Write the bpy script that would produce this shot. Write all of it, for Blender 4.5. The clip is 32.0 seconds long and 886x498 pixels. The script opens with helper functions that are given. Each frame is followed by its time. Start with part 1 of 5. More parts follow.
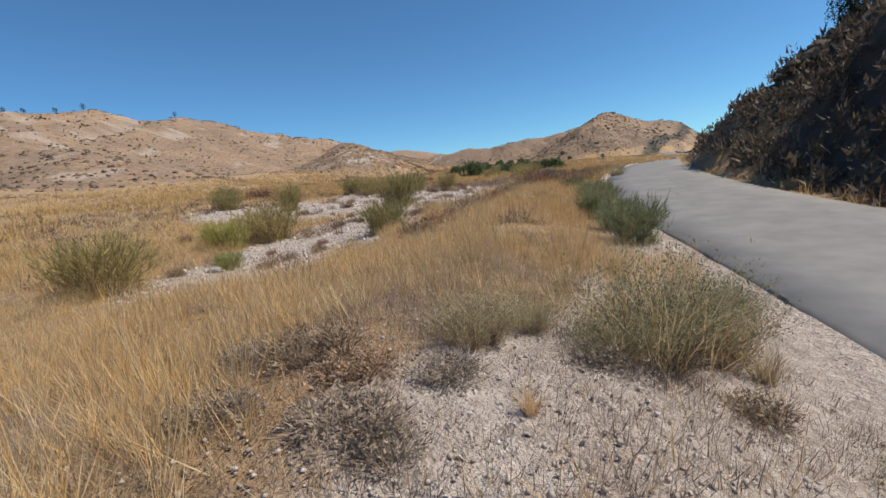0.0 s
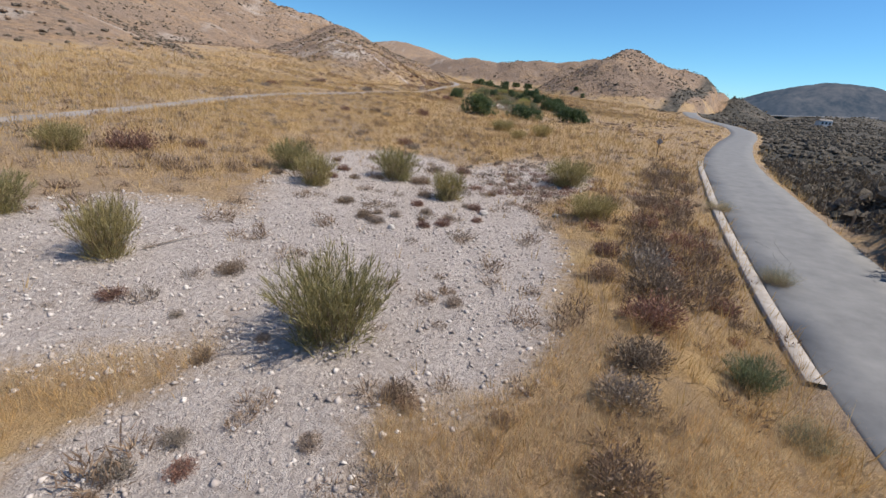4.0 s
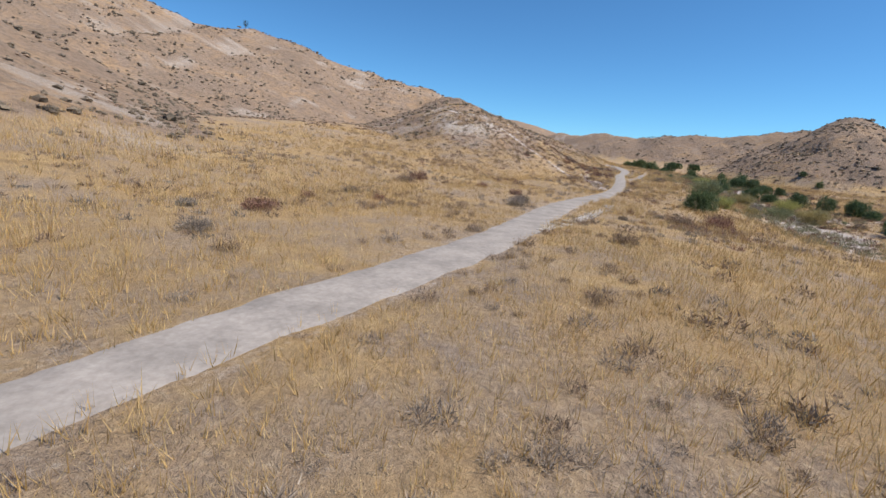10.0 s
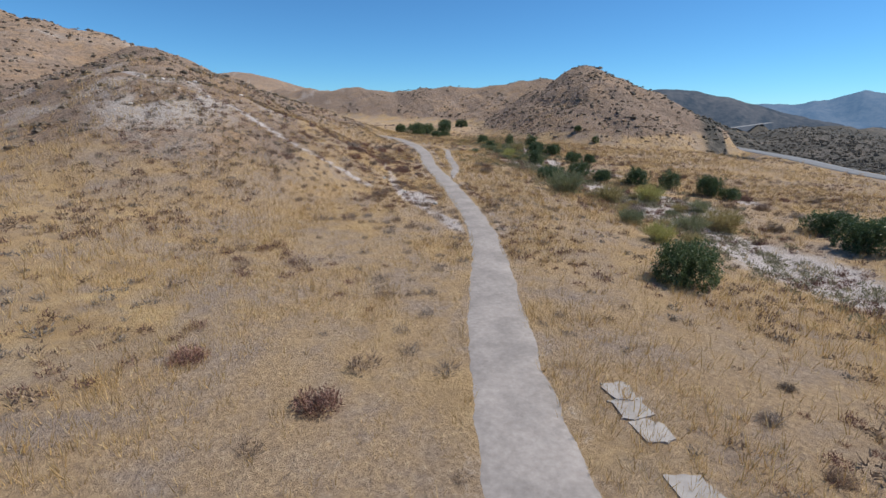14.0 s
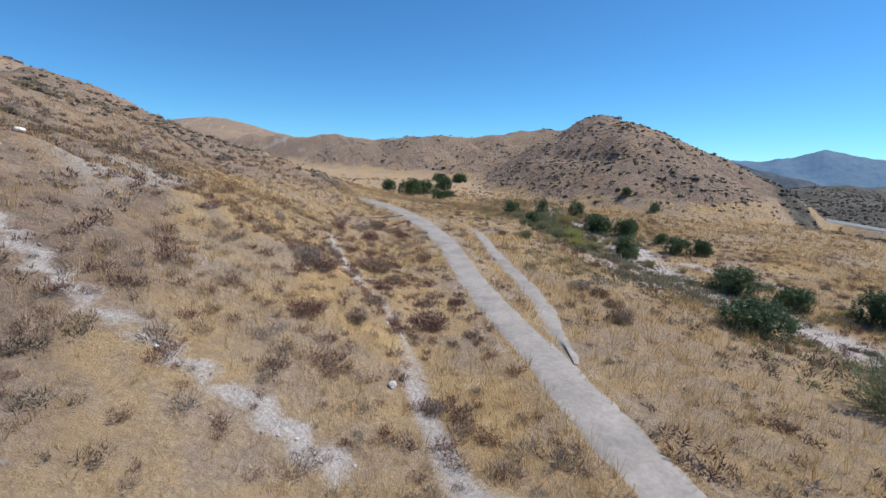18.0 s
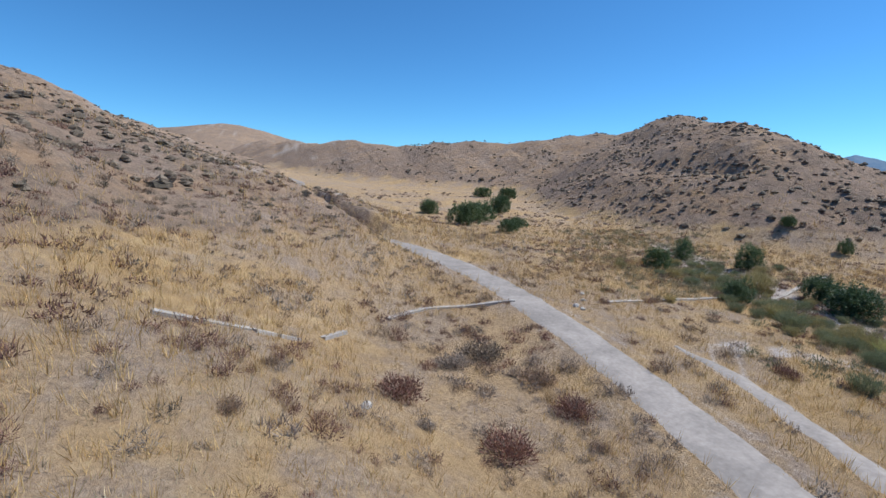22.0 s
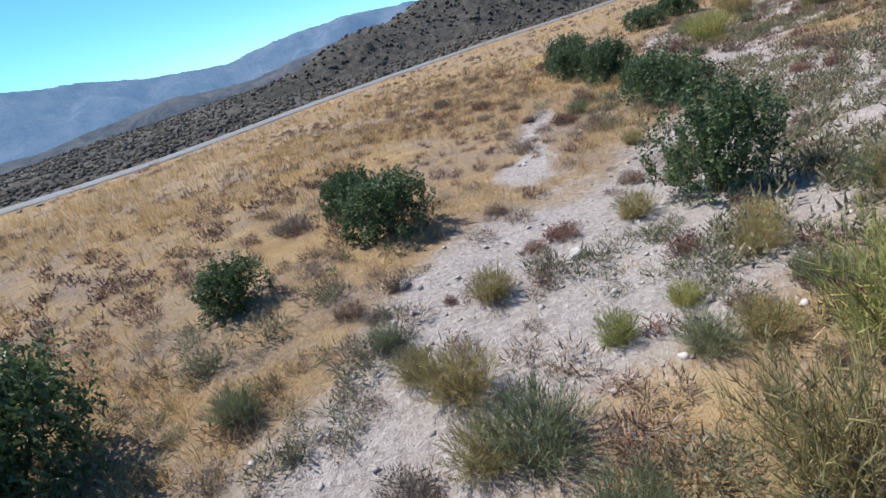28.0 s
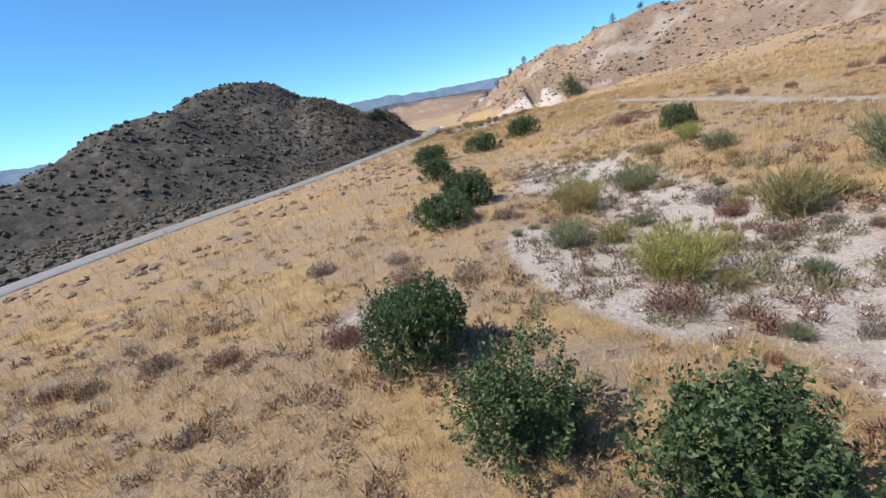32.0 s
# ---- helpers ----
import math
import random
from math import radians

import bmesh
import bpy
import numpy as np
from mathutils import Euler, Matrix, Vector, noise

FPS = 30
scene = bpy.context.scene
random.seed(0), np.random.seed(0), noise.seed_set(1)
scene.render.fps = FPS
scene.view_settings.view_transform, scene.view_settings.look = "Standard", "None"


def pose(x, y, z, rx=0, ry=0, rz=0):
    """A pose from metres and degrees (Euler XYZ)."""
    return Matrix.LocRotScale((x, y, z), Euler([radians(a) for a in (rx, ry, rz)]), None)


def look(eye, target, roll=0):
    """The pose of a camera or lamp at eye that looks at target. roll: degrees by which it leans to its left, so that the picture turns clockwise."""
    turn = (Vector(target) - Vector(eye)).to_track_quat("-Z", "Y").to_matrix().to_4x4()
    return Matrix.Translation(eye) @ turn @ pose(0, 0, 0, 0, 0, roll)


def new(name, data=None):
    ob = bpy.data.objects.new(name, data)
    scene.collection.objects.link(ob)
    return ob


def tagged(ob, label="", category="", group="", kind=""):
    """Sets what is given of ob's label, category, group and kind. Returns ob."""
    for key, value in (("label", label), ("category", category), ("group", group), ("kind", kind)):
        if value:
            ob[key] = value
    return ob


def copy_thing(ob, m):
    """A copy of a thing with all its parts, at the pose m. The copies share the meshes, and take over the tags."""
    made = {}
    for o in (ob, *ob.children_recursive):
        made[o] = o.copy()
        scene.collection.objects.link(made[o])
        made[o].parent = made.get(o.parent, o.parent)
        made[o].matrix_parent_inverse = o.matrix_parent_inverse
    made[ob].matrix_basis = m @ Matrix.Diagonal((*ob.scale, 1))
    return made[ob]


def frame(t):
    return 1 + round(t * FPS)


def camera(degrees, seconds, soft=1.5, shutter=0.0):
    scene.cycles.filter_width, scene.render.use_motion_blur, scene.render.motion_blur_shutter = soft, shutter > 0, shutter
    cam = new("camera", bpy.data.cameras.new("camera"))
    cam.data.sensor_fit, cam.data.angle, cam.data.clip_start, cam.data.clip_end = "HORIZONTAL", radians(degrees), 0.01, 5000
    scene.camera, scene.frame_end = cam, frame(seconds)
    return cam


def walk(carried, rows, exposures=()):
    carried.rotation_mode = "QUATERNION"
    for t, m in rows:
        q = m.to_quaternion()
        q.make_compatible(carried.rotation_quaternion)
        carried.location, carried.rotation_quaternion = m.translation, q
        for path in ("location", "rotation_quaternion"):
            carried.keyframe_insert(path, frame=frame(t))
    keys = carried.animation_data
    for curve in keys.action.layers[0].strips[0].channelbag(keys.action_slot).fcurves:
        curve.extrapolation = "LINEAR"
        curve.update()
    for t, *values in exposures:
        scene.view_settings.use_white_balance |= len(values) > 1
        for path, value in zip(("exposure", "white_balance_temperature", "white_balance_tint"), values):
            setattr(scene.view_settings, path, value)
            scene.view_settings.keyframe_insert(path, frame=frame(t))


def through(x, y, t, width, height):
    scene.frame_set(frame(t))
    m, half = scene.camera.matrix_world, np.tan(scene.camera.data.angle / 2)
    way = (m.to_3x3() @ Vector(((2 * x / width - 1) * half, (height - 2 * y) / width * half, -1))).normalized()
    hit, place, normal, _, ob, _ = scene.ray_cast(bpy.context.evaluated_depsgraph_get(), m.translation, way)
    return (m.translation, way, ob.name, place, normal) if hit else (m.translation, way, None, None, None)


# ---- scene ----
cam = camera(87.0, 32.0)
# seconds, eye, then degrees: yaw to the left of north, pitch up, roll
PATH = [
    (0, 0.33, -1.24, 1.89, 0.57, -7.98, -6.53),
    (0.5, 0.46, -0.15, 2.11, -3.19, -7.99, 2.50),
    (1, 0.53, 1.32, 2.27, -3.61, -8.81, 1.58),
    (1.5, 0.48, 3.19, 2.56, -2.91, -8.09, 0.98),
    (2, 0.38, 5.61, 3.11, -1.31, -9.01, 2.36),
    (2.5, 0.28, 8.29, 3.89, -0.67, -12.03, 2.01),
    (4.5, -0.63, 25.35, 8.53, -2.07, -19.82, 5.71),
    (5, -1.40, 30.93, 8.32, 3.89, -19.13, 9.79),
    (5.5, -2.56, 36.98, 7.97, 7.84, -17.44, 8.90),
    (6, -4.09, 43.34, 7.57, 10.04, -16.73, 4.54),
    (6.5, -5.85, 50.20, 7.24, 12.73, -16.07, 2.37),
    (7, -7.66, 57.45, 7.01, 14.37, -14.85, -2.77),
    (7.5, -9.36, 65.09, 6.91, 14.77, -13.16, -5.48),
    (8, -10.91, 72.84, 7.04, 13.76, -10.19, -2.91),
    (8.5, -12.39, 80.52, 7.58, 12.13, -9.67, 3.08),
    (9, -13.92, 88.02, 8.29, 11.31, -9.88, 6.59),
    (9.5, -15.60, 95.04, 9.27, 10.89, -9.59, 8.59),
    (10, -17.48, 101.63, 10.30, 10.61, -11.54, 4.14),
    (10.5, -19.18, 107.96, 11.22, 7.63, -12.46, -0.53),
    (11, -20.67, 114.23, 12.11, 1.92, -14.41, -7.31),
    (11.5, -21.78, 120.72, 12.99, -4.30, -13.45, -8.68),
    (12, -22.30, 127.28, 13.80, -10.22, -14.00, -9.22),
    (12.5, -22.38, 133.50, 14.46, -16.05, -12.21, -10.57),
    (13, -22.11, 139.44, 15.27, -15.26, -9.97, -8.21),
    (13.5, -21.45, 145.49, 16.01, -15.72, -13.48, -2.79),
    (14, -20.51, 151.65, 16.52, -18.15, -15.94, 0.27),
    (14.5, -19.49, 158.06, 16.72, -21.32, -15.43, 0.57),
    (15, -18.35, 164.65, 16.51, -23.03, -10.79, -0.44),
    (15.5, -17.07, 171.12, 16.24, -20.62, -8.05, -2.14),
    (17.5, -13.30, 194.74, 17.87, -20.46, -12.39, 2.02),
    (18, -12.49, 200.48, 18.03, -21.03, -10.17, 1.48),
    (18.5, -11.78, 206.34, 18.23, -18.84, -8.69, 2.03),
    (19, -11.11, 212.05, 18.59, -17.56, -10.11, 3.49),
    (19.5, -10.43, 217.50, 18.94, -18.58, -10.57, 3.94),
    (20, -9.84, 222.68, 19.10, -20.42, -9.27, 3.87),
    (20.5, -9.43, 227.87, 19.23, -20.92, -8.15, 3.60),
    (21, -9.14, 233.10, 19.43, -19.63, -7.22, 3.65),
    (21.5, -8.87, 238.01, 19.72, -18.74, -7.35, 4.93),
    (22, -8.73, 242.79, 19.97, -19.49, -9.48, 1.37),
    (22.5, -8.43, 247.57, 20.17, -21.58, -12.35, -16.76),
    (23, -7.35, 252.37, 20.25, -30.56, -12.37, -27.16),
    (23.5, -5.51, 256.83, 20.26, -42.33, -13.75, -32.28),
    (24, -3.18, 260.65, 20.17, -55.31, -17.07, -34.20),
    (24.5, -0.27, 263.72, 19.83, -65.85, -19.49, -29.00),
    (25, 3.47, 266.20, 19.43, -74.92, -20.48, -26.53),
    (25.5, 7.69, 267.87, 19.01, -82.87, -23.13, -27.40),
    (26, 12.20, 268.70, 18.49, -91.31, -25.27, -28.65),
    (26.5, 16.80, 268.96, 17.55, -99.95, -26.47, -29.36),
    (28.5, 41.36, 269.82, 11.60, -162.66, -23.92, -12.01),
    (29, 43.21, 264.87, 10.79, -171.60, -20.47, -8.25),
    (29.5, 44.55, 259.69, 10.58, -178.06, -17.63, -2.08),
    (30, 45.65, 254.33, 10.62, -183.71, -15.06, 1.53),
    (30.5, 47.04, 249.22, 11.16, -186.78, -15.90, -1.29),
    (31, 48.30, 244.13, 12.01, -186.05, -16.83, -3.81),
    (31.5, 49.34, 238.33, 12.93, -187.22, -18.52, -9.28),
    (32, 50.01, 233.00, 13.92, -189.16, -17.49, -11.35),
]
# seconds, stops, kelvin, tint: the film grows cooler on the way north and brighter towards its end
EXPOSURES = [(0, 0.15, 7150, 11), (1, 0.38, 7150, 11), (3, 0.22, 6800, 11), (5, 0.14, 6700, 12), (6, 0.05, 6950, 12), (7, 0.24, 6900, 11), (8, 0.2, 6950, 11), (10, 0.28, 6650, 10), (12, 0.0, 6350, 10), (13, 0.03, 6400, 10), (15, 0.02, 6300, 9), (18, 0.18, 6150, 8), (21, 0.2, 6000, 8), (24, 0.15, 5950, 8), (26, 0.4, 5650, 8), (29, 0.5, 6450, 10), (32, 0.5, 6600, 10)]
walk(cam, [(t, pose(x, y, z, 0, 0, yaw) @ pose(0, 0, 0, 90 + pitch, 0, 0) @ pose(0, 0, 0, 0, 0, roll)) for t, x, y, z, yaw, pitch, roll in PATH], EXPOSURES)

# ---- sky and sun: late morning, sun in the east ----
SUN_AZ, SUN_EL = 97.0, 53.0
world = bpy.data.worlds.new("sky")
scene.world = world
world.use_nodes = True
wn = world.node_tree
sky = wn.nodes.new("ShaderNodeTexSky")
sky.sky_type = "NISHITA"
sky.sun_disc = False
sky.sun_elevation, sky.sun_rotation = radians(SUN_EL), radians(SUN_AZ)
sky.altitude, sky.air_density, sky.dust_density, sky.ozone_density = 1200, 0.9, 0.0, 7.0
tint = wn.nodes.new("ShaderNodeMix")
tint.data_type, tint.blend_type = "RGBA", "MULTIPLY"
tint.inputs[0].default_value, tint.inputs[7].default_value = 1.0, (0.58, 0.93, 1.04, 1)
wn.links.new(sky.outputs[0], tint.inputs[6])
wn.links.new(tint.outputs[2], wn.nodes["Background"].inputs[0])
wn.nodes["Background"].inputs[1].default_value = 0.118
sun = new("sun", bpy.data.lights.new("sun", "SUN"))
sun.data.energy, sun.data.angle, sun.data.color = 4.3, radians(0.53), (1.0, 0.935, 0.835)
sa, se = radians(SUN_AZ), radians(SUN_EL)
sun.matrix_world = look((0, 0, 200), (-math.sin(sa) * math.cos(se), -math.cos(sa) * math.cos(se), 200 - math.sin(se)))

# ---- lie of the land ----
rng = np.random.default_rng(7)
LAT = rng.random((256, 256))


def vnoise(x, y, scale, seed=0):
    """Smooth value noise, 0 to 1."""
    u, v = np.asarray(x) / scale + 31.7 * seed + 500, np.asarray(y) / scale + 17.3 * seed + 500
    i, j = np.floor(u).astype(int), np.floor(v).astype(int)
    a, b = u - i, v - j
    a, b = a * a * (3 - 2 * a), b * b * (3 - 2 * b)
    g = lambda p, q: LAT[p % 256, q % 256]
    return (g(i, j) * (1 - a) + g(i + 1, j) * a) * (1 - b) + (g(i, j + 1) * (1 - a) + g(i + 1, j + 1) * a) * b


def fbm(x, y, scale, octaves=4, seed=0, gain=0.5):
    total, amp, norm = 0, 1.0, 0
    for k in range(octaves):
        total, norm = total + amp * vnoise(x, y, scale / 2**k, seed + k), norm + amp
        amp *= gain
    return total / norm


def gullies(x, y, scale, seed=0):
    """0 in the gully beds, 1 on the ribs between them."""
    return 0.6 * np.abs(2 * vnoise(x, y, scale, seed) - 1) + 0.3 * np.abs(2 * vnoise(x, y, scale / 2.1, seed + 3) - 1) + 0.1 * vnoise(x, y, scale / 4, seed + 5)


def smooth(a, b, v):
    s = np.clip((v - a) / (b - a), 0, 1)
    return s * s * (3 - 2 * s)


def along(v, knots):
    """A smooth curve through knots of (at, value)."""
    k = np.array(knots, float)
    fine = np.linspace(k[0, 0], k[-1, 0], 400)
    val = np.interp(fine, k[:, 0], k[:, 1])
    w = np.hanning(17)
    pad = np.r_[np.full(8, val[0]), val, np.full(8, val[-1])]
    return np.interp(v, fine, np.convolve(pad, w / w.sum(), "valid"))


# the dirt road: northing -> easting, and its height
DIRT_X = [(-90, -62), (-40, -56), (0, -49), (30, -42), (50, -35.5), (59, -33), (68, -31.3), (80, -30.8), (97, -30.3), (109, -28.3), (122, -23.6), (129, -21.1), (135, -19.4), (149, -16.6), (158, -15), (165, -13.2), (177, -8.8), (186, -5), (196, -1.9), (206, -0.4), (217, 1.7), (230, 3.3), (240, 5.2), (251, 8.2), (262, 10.15), (270, 10.65), (280, 10.35), (292, 8.7), (303, 5), (315, -1), (345, -5), (390, -2), (440, 0), (700, -50)]
DIRT_Z = [(-90, 0), (-40, 0.3), (0, 0.9), (30, 1.8), (56, 2.9), (80, 3.6), (100, 4.1), (120, 4.5), (150, 4.9), (180, 5.2), (205, 6.3), (225, 7.3), (245, 8.0), (262, 8.6), (282, 9.9), (300, 10.6), (340, 11.3), (418, 13.2), (700, 26)]
# the flat to the east of it, down to the wash
FLAT_Z = [(-200, -2), (-20, -0.4), (0, 0.0), (25, 0.3), (50, 1.0), (75, 1.5), (100, 1.6), (135, 1.9), (163, 2.3), (185, 2.3), (215, 3.0), (230, 3.9), (250, 4.9), (270, 6.4), (290, 7.3), (320, 8.6), (360, 9.8), (420, 12), (700, 24)]
# the bed of the dry wash: northing -> easting
WASH = [(140, 22), (160, 23), (175, 24), (190, 26), (200, 27.5), (215, 30.5), (226, 33.5), (240, 32.5), (252, 36), (260, 40), (270, 42), (280, 45), (290, 49), (305, 56), (330, 60)]
# the paved road: easting, northing, height
PAVED = [(-7, -60, -1.4), (-1, -30, -1.1), (5.6, -8, -0.9), (8.8, 5, -0.7), (11.3, 18, -0.1), (14.3, 29, 0.5), (20, 43, 1.0), (27, 58, 1.3), (39.5, 82, 1.4), (60, 114, 1.3), (86, 152, 1.7), (104, 188, 2.1), (112, 225, 3.1), (124, 255, 4.7), (146, 286, 4.3), (172, 318, 3.6), (200, 360, 3.5), (240, 410, 4), (330, 470, 6), (480, 540, 11)]


def path_points(pts, step):
    """Points at even steps along a smooth line through pts (numpy rows)."""
    p = np.array(pts, float)
    out = []
    for i in range(len(p) - 1):
        a, b, c, d = p[max(i - 1, 0)], p[i], p[i + 1], p[min(i + 2, len(p) - 1)]
        n = max(2, int(np.linalg.norm(c - b) / step))
        for u in np.arange(n) / n:
            out.append(0.5 * (2 * b + (c - a) * u + (2 * a - 5 * b + 4 * c - d) * u * u + (3 * b - a - 3 * c + d) * u**3))
    out.append(p[-1])
    return np.array(out)


PAVED_LINE = path_points(PAVED, 4.0)


def near_line(x, y, line):
    """Distance to a line of (x, y, z) rows, signed side (right of it is plus) and its height there."""
    x, y = np.asarray(x, float), np.asarray(y, float)
    best, side, z = np.full(x.shape, 1e9), np.zeros(x.shape), np.zeros(x.shape)
    for a, b in zip(line[:-1], line[1:]):
        d = b - a
        u = np.clip(((x - a[0]) * d[0] + (y - a[1]) * d[1]) / (d[0] ** 2 + d[1] ** 2), 0, 1)
        dx, dy = x - a[0] - u * d[0], y - a[1] - u * d[1]
        r = np.hypot(dx, dy)
        m = r < best
        best = np.where(m, r, best)
        side = np.where(m, np.sign(dx * d[1] - dy * d[0]), side)
        z = np.where(m, a[2] + u * d[2], z)
    return best, side, z


# crests: rows of easting, northing, height; then the fall of their flanks
CRESTS = [
    ([(-330, 210, 84), (-280, 265, 76), (-235, 330, 75), (-179, 397, 73), (-133, 400, 57), (-78, 403, 44), (-58, 330, 34), (-50, 285, 29.5), (-42, 258, 25), (-37.5, 240, 21.5), (-37, 228, 18), (-36, 216, 12.5)], 0.5, 1.0),
    ([(-150, 180, 36), (-108, 150, 22), (-84, 142, 14)], 0.36, 1.0),
    ([(-58, 330, 33), (-75, 420, 37), (-95, 520, 46), (-150, 640, 60), (-220, 760, 80)], 0.34, 1.0),
    ([(98, 306, 15), (108, 329, 29), (122, 354, 38.5), (142, 396, 42), (168, 436, 45)], 0.6, 1.0),
    ([(122, 354, 37), (133, 332, 28), (139, 314, 15)], 0.58, 0.9),
    ([(142, 396, 40), (170, 390, 31), (186, 384, 21)], 0.55, 0.9),
    ([(168, 436, 44), (112, 480, 36), (60, 520, 34.5), (10, 640, 41), (-20, 760, 46)], 0.42, 1.0),
    ([(165, 150, 4), (140, 105, 12), (120, 68, 22), (110, 50, 27.5), (97, 22, 33), (80, -8, 36), (62, -38, 28), (48, -60, 14)], 0.62, 1.0),
    ([(26.5, 10, 10.9), (29, 20, 12.9), (35.5, 30.5, 14.3), (45, 42, 12), (54, 54, 8)], 1.1, 0.42),
    ([(37, 31, 12.5), (52, 38, 17), (75, 30, 26)], 0.7, 0.7),
    ([(-54, -62, 10), (-66, -42, 23), (-84, -26, 30), (-100, -15, 34), (-125, -5, 37), (-150, 15, 38), (-215, 90, 44), (-330, 210, 56)], 0.58, 1.0),
    ([(185, 225, 3), (200, 262, 4), (250, 320, 6), (330, 400, 8), (450, 450, 9)], 0.16, 1.0),
    ([(-900, 1500, 130), (-420, 1500, 96), (-128, 1500, 128), (-10, 1500, 72), (150, 1500, 84), (330, 1480, 80), (620, 1480, 60)], 0.26, 1.6),
    ([(20, -420, 14), (-80, -380, 18), (-200, -420, 12)], 0.2, 1.0),
]


def crest_height(x, y, line, fall, wide):
    best = np.full(x.shape, -1e9)
    for a, b in zip(line[:-1], line[1:]):
        dx, dy = b[0] - a[0], b[1] - a[1]
        u = np.clip(((x - a[0]) * dx + (y - a[1]) * dy) / (dx * dx + dy * dy), 0, 1)
        r = np.hypot(x - a[0] - u * dx, y - a[1] - u * dy)
        crown = 9.0 * wide**2
        best = np.maximum(best, a[2] + u * (b[2] - a[2]) - fall * (np.sqrt(r * r + crown * crown) - crown))
    return best


def height(x, y):
    """The ground's height in metres."""
    x, y = np.asarray(x, float), np.asarray(y, float)
    xr, zr, zf = along(y, DIRT_X), along(y, DIRT_Z), along(y, FLAT_Z)
    d = x - xr
    base = np.where(d > 0, zr + (zf - zr) * smooth(4, 40, d) - 0.012 * np.clip(d - 45, 0, 400), zr + 0.05 * np.clip(-d - 3, 0, 30) + 0.13 * np.clip(-d - 25, 0, 60))
    base = base + np.minimum(2.6 - zf, 0) * smooth(95, 150, x) * smooth(225, 260, y) * smooth(900, 500, y)
    base = base - 0.065 * np.clip(x - 270, 0, 1600)
    base = base + 0.9 * (fbm(x, y, 26, 3, 2) - 0.5) * smooth(2, 9, np.abs(d)) + 0.28 * (fbm(x, y, 5, 3, 9) - 0.5) * smooth(2, 5, np.abs(d))
    land = base
    for k, (line, fall, wide) in enumerate(CRESTS):
        hill = crest_height(x, y, line, fall, wide)
        rise = np.clip(hill - base, 0, 60)
        far_range = wide > 1.5
        g = gullies(x, y, 300 if far_range else 34 * wide**2, 11 + k)
        hill = hill + np.minimum(rise, 80 if far_range else 22 * wide) * (0.6 if far_range else 0.42) * (g - 0.42) + np.minimum(rise, 6) * 0.42 * (fbm(x, y, 8 * wide, 4, 40 + k, 0.6) - 0.5)
        m = hill - land
        land = land + 0.5 * (m + np.sqrt(m * m + 2.2))- 0.5 * np.sqrt(2.2) * np.exp(-np.abs(m) / 6)
    # the gravel bank by the start and the wash
    land = land + 0.55 * np.exp(-(((x + 1.5 - 0.26 * y) / 2.6) ** 2)) * smooth(-12, 4, y) * smooth(75, 40, y)
    land = land - 0.9 * np.exp(-(((x + 9) / 8) ** 2)) * np.exp(-(((y - 22) / 12) ** 2))
    wash = along(y, WASH)
    land = land - 0.7 * np.exp(-(((x - wash) / 6.5) ** 2)) * smooth(120, 165, y) * smooth(330, 290, y)
    # benches of the two roads
    r, side, z = near_line(x, y, PAVED_LINE)
    land = land + (z - 0.06 - land) * (1 - smooth(3.4, np.where(side > 0, 5.0, 6.8), r))
    land = land + (zr - land) * (1 - smooth(1.5, 4.0, np.abs(d) * 0.95)) * smooth(-14, 6, y) * smooth(720, 600, y)
    return land

# ---- materials ----


def shader(name, rough=0.9, spec=0.25):
    m = bpy.data.materials.new(name)
    m.use_nodes = True
    nt = m.node_tree
    b = nt.nodes["Principled BSDF"]
    b.inputs["Roughness"].default_value = rough
    b.inputs["Specular IOR Level"].default_value = spec
    return m, nt, b


def node(nt, kind, **kw):
    n = nt.nodes.new(kind)
    for k, v in kw.items():
        if k in n.inputs:
            n.inputs[k].default_value = v
    return n


def where(nt):
    return nt.nodes.new("ShaderNodeNewGeometry").outputs["Position"]


def noise_at(nt, pos, scale, detail=4.0, rough=0.6):
    n = node(nt, "ShaderNodeTexNoise", Scale=scale, Detail=detail, Roughness=rough)
    nt.links.new(pos, n.inputs["Vector"])
    return n.outputs["Fac"]


def ramp(nt, fac, stops):
    r = nt.nodes.new("ShaderNodeValToRGB")
    e = r.color_ramp.elements
    while len(e) < len(stops):
        e.new(0.5)
    for el, (p, c) in zip(e, stops):
        el.position = p
        el.color = (*c, 1) if len(c) == 3 else c
    nt.links.new(fac, r.inputs[0])
    return r.outputs[0]


def mix(nt, fac, a, b, mode="MIX"):
    n = nt.nodes.new("ShaderNodeMix")
    n.data_type, n.blend_type = "RGBA", mode
    for sock, v in ((n.inputs[0], fac), (n.inputs[6], a), (n.inputs[7], b)):
        if isinstance(v, (int, float)):
            sock.default_value = v
        elif isinstance(v, tuple):
            sock.default_value = (*v, 1)
        else:
            nt.links.new(v, sock)
    return n.outputs[2]


def maths(nt, op, a, b=0.0):
    n = nt.nodes.new("ShaderNodeMath")
    n.operation = op
    for sock, v in zip(n.inputs, (a, b)):
        if isinstance(v, (int, float)):
            sock.default_value = v
        else:
            nt.links.new(v, sock)
    return n.outputs[0]


def bumped(nt, b, h, strength, dist):
    n = node(nt, "ShaderNodeBump", Strength=strength, Distance=dist)
    nt.links.new(h, n.inputs["Height"])
    nt.links.new(n.outputs[0], b.inputs["Normal"])


def attr(nt, name):
    n = nt.nodes.new("ShaderNodeAttribute")
    n.attribute_name = name
    return n.outputs["Fac"]


